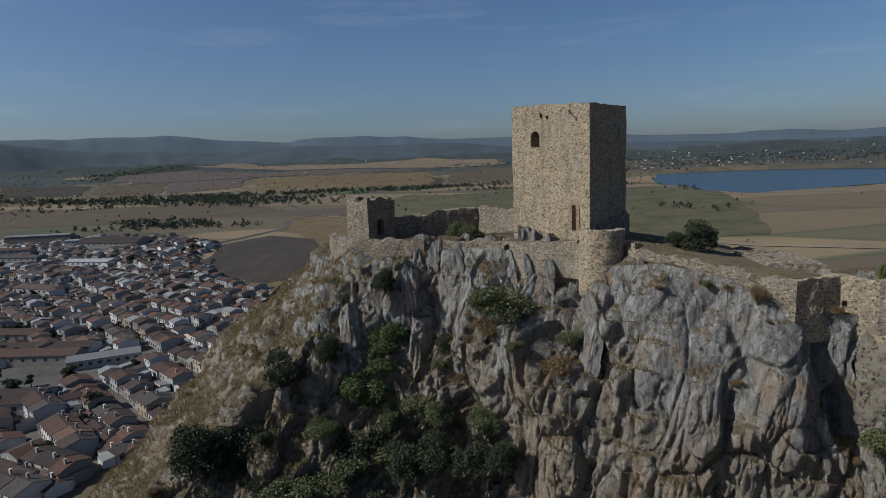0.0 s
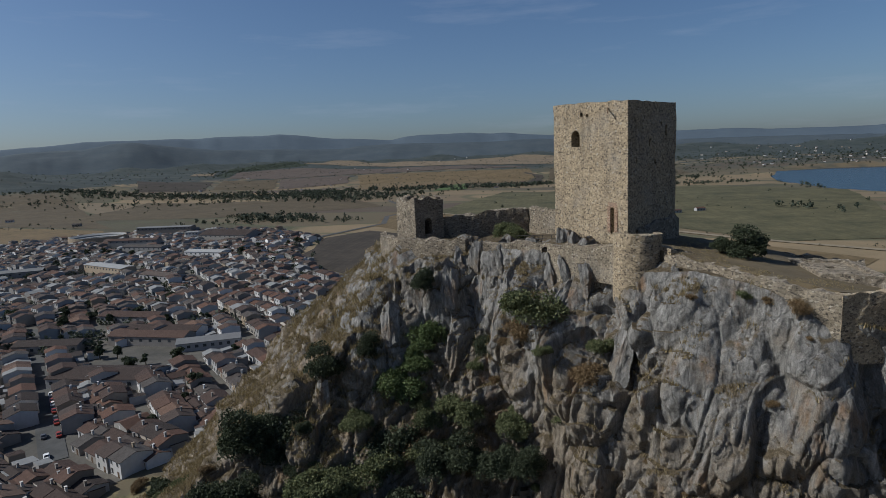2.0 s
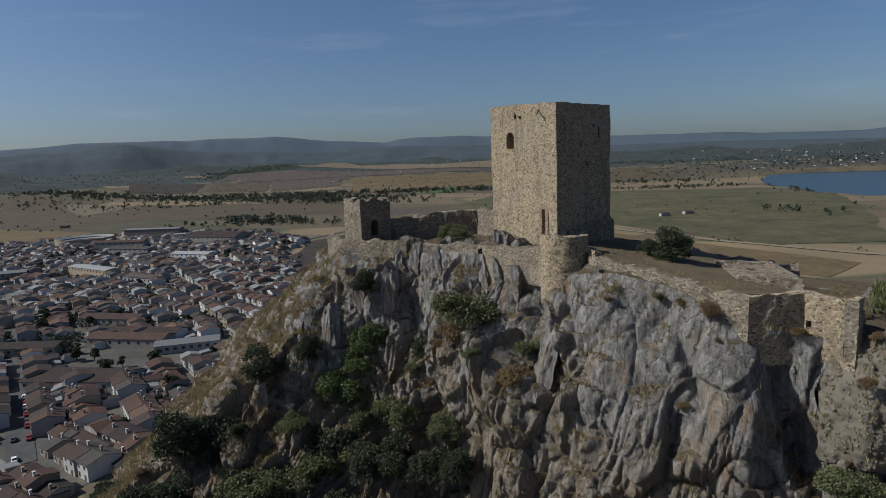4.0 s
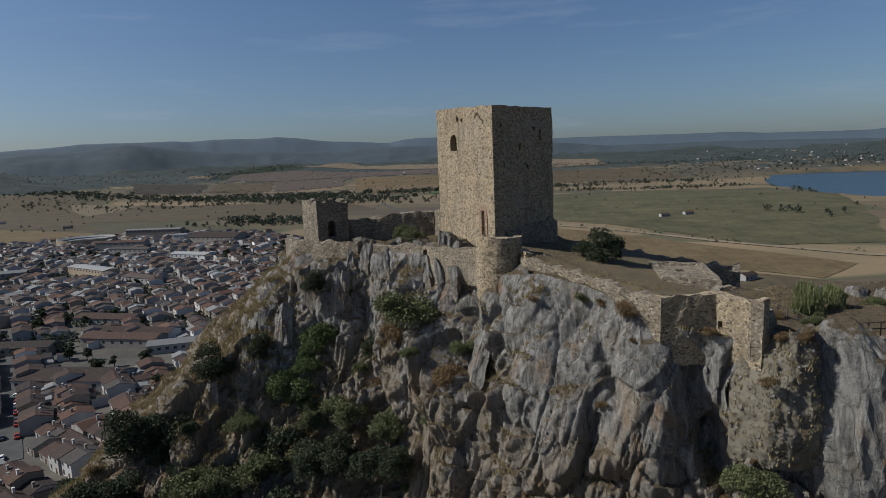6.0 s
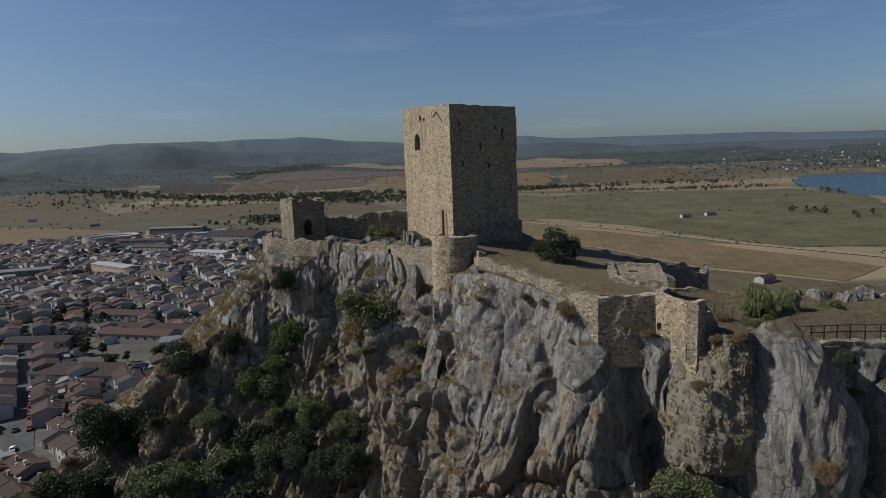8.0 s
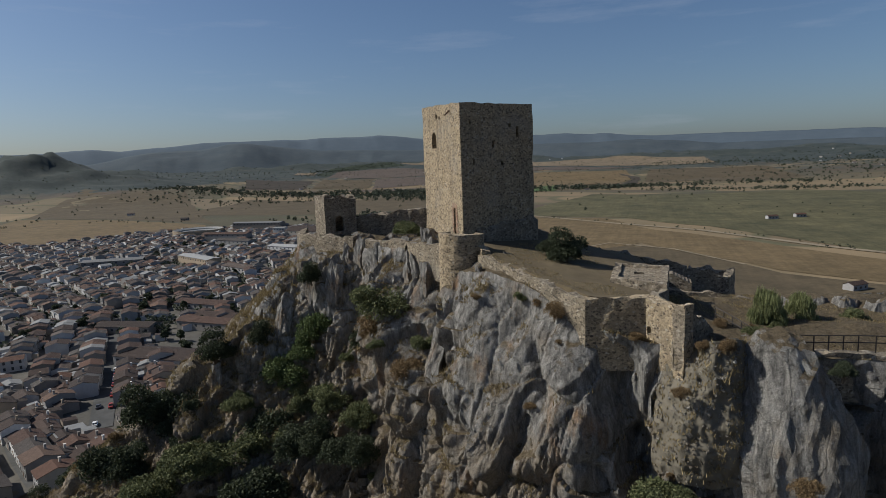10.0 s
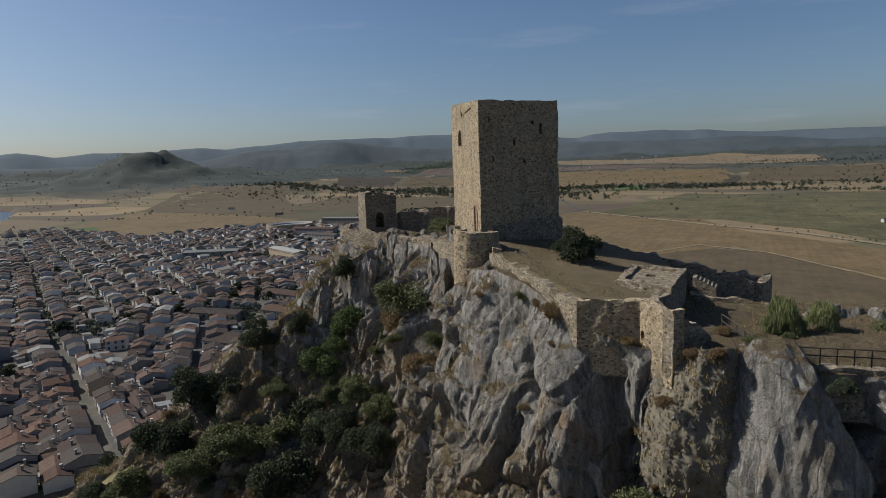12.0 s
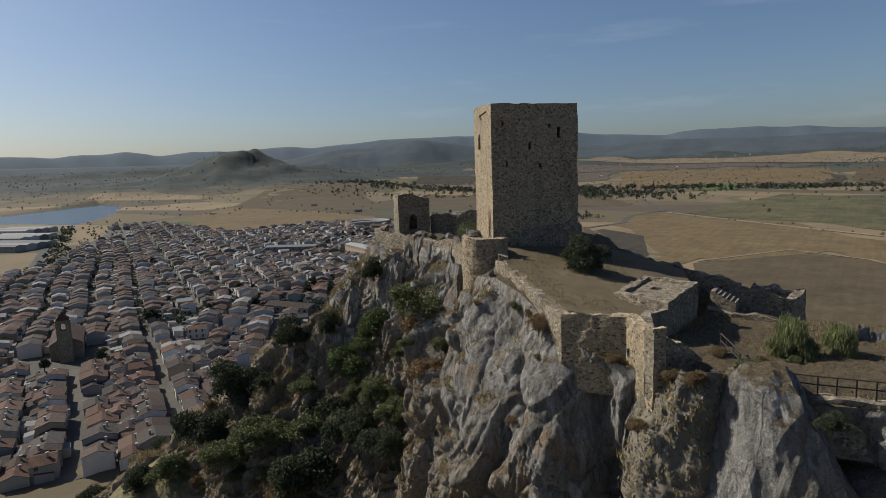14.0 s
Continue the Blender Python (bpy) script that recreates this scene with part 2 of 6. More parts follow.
def ground_material():
    m, nt, b = mat("dry_farmland", 0.97)
    plain = nt.nodes.new("ShaderNodeTexCoord").outputs["Object"]
    v = coords(nt, (0.55, 1.3, 1.0), (0, 0, -0.25))
    warp = nd(nt, "ShaderNodeTexNoise", Scale=0.003, Detail=2.0)
    nt.links.new(v, warp.inputs["Vector"])
    add = nt.nodes.new("ShaderNodeVectorMath")
    add.operation = "MULTIPLY_ADD"
    nt.links.new(warp.outputs["Color"], add.inputs[0])
    add.inputs[1].default_value = (160, 160, 0)
    nt.links.new(v, add.inputs[2])
    vor = nd(nt, "ShaderNodeTexVoronoi", Scale=0.0045, flat=True)
    edge = nd(nt, "ShaderNodeTexVoronoi", feature="DISTANCE_TO_EDGE", Scale=0.0045, flat=True)
    for t in (vor, edge):
        nt.links.new(add.outputs[0], t.inputs["Vector"])
    sep = nt.nodes.new("ShaderNodeSeparateColor")
    nt.links.new(vor.outputs["Color"], sep.inputs[0])
    col = ramp(nt, sep.outputs[0], [(0.0, (0.062, 0.058, 0.036)), (0.2, (0.135, 0.102, 0.062)), (0.42, (0.22, 0.165, 0.095)), (0.58, (0.075, 0.056, 0.044)), (0.75, (0.092, 0.082, 0.048)), (0.9, (0.185, 0.14, 0.085)), (1.0, (0.13, 0.105, 0.07))])
    mid = noise_tex(nt, plain, 0.012, 6, 0.65)
    col = mix(nt, step_ramp(nt, mid, 0.42, 0.66), col, mix(nt, 0.5, col, (0.10, 0.09, 0.055)))
    hedge = step_ramp(nt, edge.outputs["Distance"], 0.015, 0.045)
    col = mix(nt, hedge, mix(nt, 0.7, col, (0.07, 0.075, 0.04)), col)
    grass = noise_tex(nt, plain, 0.5, 6, 0.7)
    near = ramp(nt, grass, [(0.3, (0.06, 0.06, 0.03)), (0.55, (0.15, 0.125, 0.065)), (0.75, (0.25, 0.20, 0.11))])
    geo = nt.nodes.new("ShaderNodeSeparateXYZ")
    nt.links.new(plain, geo.inputs[0])
    hill = math_node(nt, "GREATER_THAN", geo.outputs[2], -79.0)
    dist = nt.nodes.new("ShaderNodeVectorMath")
    dist.operation = "LENGTH"
    nt.links.new(plain, dist.inputs[0])
    close = math_node(nt, "LESS_THAN", dist.outputs["Value"], 260.0)
    col = mix(nt, math_node(nt, "MULTIPLY", hill, close), col, near)
    # scrub-covered hills beyond the plain
    wood = noise_tex(nt, plain, 0.011, 8, 0.75)
    scrub = ramp(nt, wood, [(0.35, (0.028, 0.037, 0.035)), (0.55, (0.044, 0.053, 0.049)), (0.66, (0.064, 0.067, 0.057)), (0.76, (0.13, 0.11, 0.085))])
    far = nd(nt, "ShaderNodeMapRange")
    nt.links.new(dist.outputs["Value"], far.inputs[0])
    far.inputs[1].default_value, far.inputs[2].default_value = 1900, 3300
    wild = math_node(nt, "ADD", far.outputs[0], math_node(nt, "MULTIPLY", math_node(nt, "SUBTRACT", mid, 0.5), 1.6))
    col = mix(nt, step_ramp(nt, wild, 0.35, 0.75), col, scrub)
    high = math_node(nt, "MULTIPLY", math_node(nt, "GREATER_THAN", math_node(nt, "ADD", geo.outputs[2], math_node(nt, "MULTIPLY", mid, 30.0)), -26.0), math_node(nt, "GREATER_THAN", dist.outputs["Value"], 1900.0))
    col = mix(nt, high, col, scrub)
    # woods on and round the twin-peaked hill
    for centre, near_r, far_r in (((-2130, 1690, -40), 330, 640), ((-3000, 1500, -40), 500, 900)):
        gap = nt.nodes.new("ShaderNodeVectorMath")
        gap.operation = "DISTANCE"
        nt.links.new(plain, gap.inputs[0])
        gap.inputs[1].default_value = centre
        wooded = nd(nt, "ShaderNodeMapRange")
        nt.links.new(math_node(nt, "ADD", gap.outputs["Value"], math_node(nt, "MULTIPLY", math_node(nt, "SUBTRACT", mid, 0.5), 500.0)), wooded.inputs[0])
        wooded.inputs[1].default_value, wooded.inputs[2].default_value = far_r, near_r
        col = mix(nt, wooded.outputs[0], col, scrub)
    nt.links.new(col, b.inputs["Base Color"])
    bump(nt, b, grass, 0.5, 0.5)
    return m


def field_material(name, a, bcol, furrow=0.0, angle=0.0):
    m, nt, b = mat(name, 0.97)
    plain = nt.nodes.new("ShaderNodeTexCoord").outputs["Object"]
    n = noise_tex(nt, plain, 0.02, 7, 0.7)
    col = ramp(nt, n, [(0.3, a), (0.7, bcol)])
    w = nd(nt, "ShaderNodeTexNoise", Scale=0.25, Detail=3.0)
    nt.links.new(coords(nt, (1, 0.04, 1), (0, 0, angle)), w.inputs["Vector"])
    col = mix(nt, furrow, col, ramp(nt, w.outputs["Fac"], [(0.35, (0.55, 0.55, 0.5)), (0.65, (1, 1, 1))]), "MULTIPLY")
    clump = noise_tex(nt, plain, 0.07, 6, 0.75)
    col = mix(nt, 0.55, col, ramp(nt, clump, [(0.36, (0.5, 0.52, 0.5)), (0.56, (1, 1, 1)), (0.7, (1.15, 1.12, 1.05))]), "MULTIPLY")
    g = noise_tex(nt, plain, 0.3, 5, 0.7)
    col = mix(nt, 0.5, col, ramp(nt, g, [(0.3, (0.55, 0.55, 0.5)), (0.7, (1, 1, 1))]), "MULTIPLY")
    nt.links.new(col, b.inputs["Base Color"])
    return m


def varied(name, stops, rough=0.9, per="object", grain_scale=1.5, amount=0.5, bump_d=0.0):
    m, nt, b = mat(name, rough)
    src = rnd(nt) if per == "object" else island(nt)
    col = ramp(nt, src, stops)
    plain = nt.nodes.new("ShaderNodeTexCoord").outputs["Object"]
    g = noise_tex(nt, plain, grain_scale, 5, 0.7)
    col = mix(nt, amount, col, ramp(nt, g, [(0.3, (0.45, 0.45, 0.45)), (0.7, (1, 1, 1))]), "MULTIPLY")
    nt.links.new(col, b.inputs["Base Color"])
    if bump_d:
        bump(nt, b, g, 0.6, bump_d)
    return m


def leaf_material(name, a, c):
    m, nt, b = mat(name, 0.75)
    col = ramp(nt, island(nt), [(0.0, tuple(v * 0.6 for v in a)), (0.5, a), (1.0, c)])
    nt.links.new(col, b.inputs["Base Color"])
    b.inputs["Subsurface Weight"].default_value = 0.0
    tr = nt.nodes.new("ShaderNodeBsdfTranslucent")
    nt.links.new(col, tr.inputs[0])
    ms = nt.nodes.new("ShaderNodeMixShader")
    ms.inputs[0].default_value = 0.25
    nt.links.new(b.outputs[0], ms.inputs[1])
    nt.links.new(tr.outputs[0], ms.inputs[2])
    nt.links.new(ms.outputs[0], nt.nodes["Material Output"].inputs[0])
    return m


def roof_material(name, per):
    m, nt, b = mat(name, 0.9)
    src = rnd(nt) if per == "object" else island(nt)
    col = ramp(nt, src, [(0.0, (0.046, 0.035, 0.030)), (0.3, (0.076, 0.048, 0.037)), (0.55, (0.118, 0.064, 0.043)), (0.75, (0.066, 0.052, 0.045)), (0.9, (0.088, 0.078, 0.070)), (1.0, (0.15, 0.092, 0.063))])
    plain = nt.nodes.new("ShaderNodeTexCoord").outputs["Object"]
    g = noise_tex(nt, plain, 0.8, 6, 0.75)
    col = mix(nt, 0.7, col, ramp(nt, g, [(0.3, (0.4, 0.4, 0.42)), (0.7, (1.0, 1.0, 1.0))]), "MULTIPLY")
    w = nd(nt, "ShaderNodeTexWave", Scale=1.2, Distortion=1.0)
    nt.links.new(plain, w.inputs["Vector"])
    nt.links.new(col, b.inputs["Base Color"])
    bump(nt, b, math_node(nt, "ADD", w.outputs["Fac"], g), 0.5, 0.08)
    return m


STONE = masonry("rubble_masonry", (0.46, 0.365, 0.235), (0.42, 0.34, 0.235), (0.10, 0.08, 0.06), 4.6)
STONE_DARK = masonry("weathered_rubble_masonry", (0.30, 0.25, 0.18), (0.31, 0.26, 0.195), (0.09, 0.075, 0.06), 3.8)
STONE_WALL = masonry("grey_tan_rubble_masonry", (0.33, 0.275, 0.195), (0.34, 0.285, 0.21), (0.09, 0.075, 0.06), 4.4)
BRICK = masonry("brick_surround", (0.40, 0.255, 0.17), (0.40, 0.32, 0.23), (0.26, 0.15, 0.10), 6.0)
ROCK = rock_material()
GROUND = ground_material()
EARTH = field_material("dry_earth_and_grass", (0.088, 0.068, 0.042), (0.18, 0.142, 0.086))
PLOUGH = field_material("ploughed_soil", (0.050, 0.041, 0.032), (0.074, 0.060, 0.046), 0.5, 0.6)
RUBBLE_EARTH = field_material("stony_dry_slope", (0.11, 0.098, 0.074), (0.225, 0.20, 0.16))
STUBBLE = field_material("straw_stubble", (0.135, 0.098, 0.05), (0.185, 0.134, 0.07), 0.35, 0.8)
TAN = field_material("harvested_field", (0.086, 0.067, 0.041), (0.123, 0.095, 0.056), 0.3, -0.5)
OLIVE = field_material("olive_scrub_field", (0.060, 0.060, 0.031), (0.15, 0.132, 0.068), 0.35, 0.3)
FALLOW = field_material("fallow_soil", (0.098, 0.076, 0.064), (0.128, 0.10, 0.08), 0.3, 0.5)
PALE = field_material("pale_dry_pasture", (0.165, 0.128, 0.088), (0.225, 0.178, 0.12), 0.2, 0.9)
GROVE = field_material("dense_grove", (0.030, 0.042, 0.028), (0.05, 0.062, 0.038), 0.5, 0.5)
GREEN = field_material("irrigated_green_field", (0.06, 0.10, 0.035), (0.10, 0.14, 0.05), 0.3, 0.4)
ROAD = field_material("worn_asphalt", (0.07, 0.07, 0.07), (0.11, 0.108, 0.105))
YARDS = field_material("paved_and_dusty_town_ground", (0.075, 0.072, 0.066), (0.15, 0.135, 0.115))
TRACK = field_material("dirt_track", (0.22, 0.18, 0.12), (0.29, 0.24, 0.17))
ROOF = roof_material("clay_roof_tiles", "object")
ROOF_FAR = roof_material("clay_roof_tiles_far", "island")
WALLS = [(0.0, (0.20, 0.19, 0.18)), (0.3, (0.35, 0.34, 0.33)), (0.5, (0.60, 0.59, 0.58)), (0.66, (0.29, 0.27, 0.245)), (0.8, (0.20, 0.175, 0.15)), (0.9, (0.34, 0.27, 0.19)), (1.0, (0.76, 0.75, 0.73))]
WHITE = varied("whitewashed_plaster", WALLS, 0.9, "object", 0.5, 0.35)
WHITE_FAR = varied("whitewashed_plaster_far", WALLS, 0.9, "island", 0.3, 0.3)
SHED = varied("grey_sheet_roof", [(0.0, (0.16, 0.16, 0.16)), (0.6, (0.24, 0.24, 0.235)), (1.0, (0.32, 0.32, 0.315))], 0.9, "object", 0.3, 0.4)
GLASS = varied("dark_window_glass", [(0.0, (0.03, 0.035, 0.04)), (1.0, (0.07, 0.075, 0.08))], 0.15, "object", 1.0, 0.1)
WOOD = varied("dark_timber", [(0.0, (0.10, 0.065, 0.04)), (1.0, (0.16, 0.10, 0.06))], 0.8, "object", 6.0, 0.6)
IRON = varied("weathered_iron", [(0.0, (0.045, 0.04, 0.036)), (1.0, (0.065, 0.055, 0.048))], 0.75, "object", 8.0, 0.5)
BARK = varied("grey_bark", [(0.0, (0.10, 0.08, 0.06)), (1.0, (0.16, 0.13, 0.10))], 0.95, "object", 5.0, 0.6, 0.03)
LEAF_DARK = leaf_material("holm_oak_leaves", (0.045, 0.056, 0.030), (0.082, 0.095, 0.052))
LEAF_GREEN = leaf_material("fig_leaves", (0.085, 0.115, 0.040), (0.145, 0.18, 0.068))
LEAF_OLIVE = leaf_material("olive_green_leaves", (0.10, 0.115, 0.05), (0.19, 0.195, 0.09))
LEAF_DRY = leaf_material("dry_brown_leaves", (0.16, 0.11, 0.055), (0.27, 0.19, 0.10))
LEAF_BROOM = leaf_material("yellow_green_broom", (0.17, 0.19, 0.08), (0.27, 0.28, 0.13))
STRAW = leaf_material("dry_grass_blades", (0.22, 0.172, 0.085), (0.37, 0.295, 0.155))
TREES_FAR = leaf_material("distant_tree_crowns", (0.044, 0.056, 0.038), (0.090, 0.098, 0.064))


def water_material():
    m, nt, b = mat("reservoir_water", 0.25)
    b.inputs["Base Color"].default_value = (0.010, 0.024, 0.036, 1)
    b.inputs["Specular IOR Level"].default_value = 0.3
    plain = nt.nodes.new("ShaderNodeTexCoord").outputs["Object"]
    bump(nt, b, noise_tex(nt, plain, 0.15, 4, 0.6), 0.25, 1.0)
    return m


WATER = water_material()


# ---- mesh helpers ----
def mesh_of(name, verts, faces, mats, face_mats=None, shade=False):
    me = bpy.data.meshes.new(name)
    me.from_pydata([tuple(v) for v in verts], [], [tuple(int(i) for i in f) for f in faces])
    for m in mats if isinstance(mats, (list, tuple)) else [mats]:
        me.materials.append(m)
    if face_mats is not None:
        me.polygons.foreach_set("material_index", np.asarray(face_mats, dtype=np.int32))
    if shade:
        me.polygons.foreach_set("use_smooth", np.ones(len(me.polygons), dtype=bool))
    me.update()
    return me


def part(name, bm, material, parent, label=""):
    me = bm
    if isinstance(bm, bmesh.types.BMesh):
        me = bpy.data.meshes.new(name)
        bm.to_mesh(me)
        bm.free()
        me.materials.append(material)
    ob = new(name, me)
    ob.parent = parent
    return tagged(ob, label)


def thing(name, label, category, group="", kind="", at=(0, 0, 0)):
    ob = new(name)
    ob.location = at
    return tagged(ob, label, category, group, kind)


def boxes(*specs):
    """One bmesh of boxes (x0, y0, z0, x1, y1, z1)."""
    bm = bmesh.new()
    for x0, y0, z0, x1, y1, z1 in specs:
        v = [bm.verts.new(p) for p in ((x0, y0, z0), (x1, y0, z0), (x1, y1, z0), (x0, y1, z0), (x0, y0, z1), (x1, y0, z1), (x1, y1, z1), (x0, y1, z1))]
        for f in ((3, 2, 1, 0), (4, 5, 6, 7), (0, 1, 5, 4), (1, 2, 6, 5), (2, 3, 7, 6), (3, 0, 4, 7)):
            bm.faces.new([v[i] for i in f])
    return bm


def tube(points, radii, sides=6, bm=None):
    """A tapered round bar along points."""
    bm = bm or bmesh.new()
    rings = []
    for i, p in enumerate(points):
        p = Vector(p)
        a = Vector(points[max(i - 1, 0)])
        c = Vector(points[min(i + 1, len(points) - 1)])
        d = (c - a).normalized()
        side = d.cross(Vector((0.31, 0.87, 0.37))).normalized()
        up = d.cross(side)
        rings.append([bm.verts.new(p + radii[i] * (math.cos(k * 2 * math.pi / sides) * side + math.sin(k * 2 * math.pi / sides) * up)) for k in range(sides)])
    for r, q in zip(rings, rings[1:]):
        for k in range(sides):
            bm.faces.new((r[k], r[(k + 1) % sides], q[(k + 1) % sides], q[k]))
    bm.faces.new(rings[0][::-1])
    bm.faces.new(rings[-1])
    return bm


def wall_mesh(name, path, z_low, z_top, thick, material, openings=(), step=0.6, rough=0.06, ragged=0.15, closed=False, seed=0):
    """A masonry wall along a plan path, outside to its right-hand side. z_low, z_top: heights along the path (number or function of the length run).
    openings: (start, end, low, high) along the run. The top is ragged and both faces are uneven."""
    pts = [np.array(p, float) for p in path]
    if closed:
        pts.append(pts[0])
    seg = [np.linalg.norm(q - p) for p, q in zip(pts, pts[1:])]
    run = np.concatenate([[0], np.cumsum(seg)])
    total = run[-1]
    low = z_low if callable(z_low) else (lambda s: z_low)
    top = z_top if callable(z_top) else (lambda s: z_top)
    marks = set(np.round(np.linspace(0, total, max(2, int(total / step) + 1)), 3)) | set(np.round(run, 3))
    z0, z1 = min(low(s) for s in marks), max(top(s) for s in marks)
    levels = set(np.round(np.linspace(0, 1, max(2, int((z1 - z0) / step) + 1)), 4))
    for a, c, zl, zh in openings:
        marks |= {round(a, 3), round(c, 3)}
        levels |= {round((zl - z0) / (z1 - z0), 4), round((zh - z0) / (z1 - z0), 4)}
    def thin(vals, keep, gap):
        out = []
        for v in sorted(vals):
            if out and v - out[-1] < gap and v not in keep:
                continue
            if out and v - out[-1] < gap and out[-1] not in keep:
                out[-1] = v
                continue
            out.append(v)
        return out
    keep_s = set(np.round(run, 3)) | {round(o[k], 3) for o in openings for k in (0, 1)}
    keep_z = {0.0, 1.0} | {round((o[k] - z0) / (z1 - z0), 4) for o in openings for k in (2, 3)}
    marks, levels = thin(marks, keep_s, step * 0.3), thin(levels, keep_z, step * 0.3 / (z1 - z0))
    def plan(s):
        k = min(max(int(np.searchsorted(run, s, side="right")) - 1, 0), len(seg) - 1)
        return pts[k] + (pts[k + 1] - pts[k]) * (s - run[k]) / seg[k]
    def inward(s):
        # unit inward offset, mitred at corners
        def nrm(k):
            d = (pts[k + 1] - pts[k]) / seg[k]
            return np.array([-d[1], d[0]])
        for k in range(len(run)):
            if abs(s - run[k]) < 2e-3:
                a = nrm(k - 1) if k > 0 else (nrm(len(seg) - 1) if closed else nrm(0))
                c = nrm(k) if k < len(seg) else (nrm(0) if closed else nrm(len(seg) - 1))
                m = a + c
                m = m / max(np.linalg.norm(m), 1e-6)
                return m / max(m @ a, 0.4)
        return nrm(min(max(int(np.searchsorted(run, s, side="right")) - 1, 0), len(seg) - 1))
    ns, nz = len(marks), len(levels)
    verts, ids = [], {}
    def vid(i, j, side):
        if closed and i == ns - 1:
            i = 0
        if (i, j, side) not in ids:
            s = marks[i]
            p, n = plan(s), inward(s)
            q = p + n * thick * side
            zt = top(s) + ragged * float(vnoise(q[0] * 1.3, q[1] * 1.3, 0.0, seed)) + ragged * 0.6 * float(vnoise(q[0] * 0.4, q[1] * 0.4, 3.0, seed))
            zb = low(s)
            z = z0 + (z1 - z0) * levels[j]
            corr = 1.0 if any(o[2] - 0.01 <= z <= o[3] + 0.01 for o in openings) else 0.0
            zz = z if corr else zb + (zt - zb) * levels[j]
            zz = min(zz, zt)
            d = rough * float(vnoise(q[0] * 0.9, q[1] * 0.9, zz * 0.9, seed + 5)) + rough * 0.7 * float(vnoise(q[0] * 2.3, q[1] * 2.3, zz * 2.3, seed + 9))
            q = q - n * d * (1 if side == 0 else -1)
            ids[(i, j, side)] = len(verts)
            verts.append((q[0], q[1], zz))
        return ids[(i, j, side)]
    def solid(i, j):
        if i < 0 or i >= ns - 1:
            return closed and solid(i % (ns - 1), j) if 0 <= j < nz - 1 else False
        if j < 0 or j >= nz - 1:
            return False
        sm, zm = (marks[i] + marks[i + 1]) / 2, z0 + (z1 - z0) * (levels[j] + levels[j + 1]) / 2
        return not any(o[0] < sm < o[1] and o[2] < zm < o[3] for o in openings)
    faces = []
    for i in range(ns - 1):
        for j in range(nz - 1):
            if not solid(i, j):
                continue
            faces.append((vid(i, j, 0), vid(i + 1, j, 0), vid(i + 1, j + 1, 0), vid(i, j + 1, 0)))
            faces.append((vid(i, j, 1), vid(i, j + 1, 1), vid(i + 1, j + 1, 1), vid(i + 1, j, 1)))
            if not solid(i, j + 1):
                faces.append((vid(i, j + 1, 0), vid(i + 1, j + 1, 0), vid(i + 1, j + 1, 1), vid(i, j + 1, 1)))
            if not solid(i, j - 1):
                faces.append((vid(i, j, 1), vid(i + 1, j, 1), vid(i + 1, j, 0), vid(i, j, 0)))
            if not solid(i - 1, j):
                faces.append((vid(i, j, 1), vid(i, j, 0), vid(i, j + 1, 0), vid(i, j + 1, 1)))
            if not solid(i + 1, j):
                faces.append((vid(i + 1, j, 0), vid(i + 1, j, 1), vid(i + 1, j + 1, 1), vid(i + 1, j + 1, 0)))
    return mesh_of(name, verts, faces, material)


def arch(a, c, zl, zh, n=4):
    """An opening with a round head, as stacked openings."""
    r = (c - a) / 2
    out = [(a, c, zl, zh - r)]
    for k in range(n):
        y0, y1 = r * k / n, r * (k + 1) / n
        w = math.sqrt(max(r * r - ((y0 + y1) / 2) ** 2, 0.01))
        out.append(((a + c) / 2 - w, (a + c) / 2 + w, zh - r + y0, zh - r + y1))
    return out


# ---- ground ----
def seg_dist(x, y, line):
    """Distance of points from a plan polyline."""
    best = np.full(np.shape(x), 1e9)
    for (ax, ay), (bx, by) in zip(line, line[1:]):
        dx, dy = bx - ax, by - ay
        t = np.clip(((x - ax) * dx + (y - ay) * dy) / (dx * dx + dy * dy), 0, 1)
        best = np.minimum(best, np.hypot(x - ax - t * dx, y - ay - t * dy))
    return best


HILL_AXIS = [(-32, 74), (-5, 88), (20, 80), (45, 64), (75, 60), (120, 45)]
LAKES = [[(760, 2150), (640, 1800), (585, 1600), (550, 1273), (578, 1125), (780, 1230), (956, 1290), (1300, 1560), (1560, 1900), (1250, 2200), (1000, 2250)],
         [(-1440, 470), (-1285, 520), (-1154, 539), (-1300, 670), (-1600, 860), (-1780, 950), (-1985, 1000), (-1830, 800), (-1700, 640), (-1720, 480), (-1600, 420)]]


def inside(x, y, poly):
    x, y = np.asarray(x, float), np.asarray(y, float)
    res = np.zeros(x.shape, bool)
    for (x1, y1), (x2, y2) in zip(poly, poly[1:] + poly[:1]):
        cross = (y1 > y) != (y2 > y)
        res ^= cross & (x < (x2 - x1) * (y - y1) / ((y2 - y1) if y2 != y1 else 1e-9) + x1)
    return res


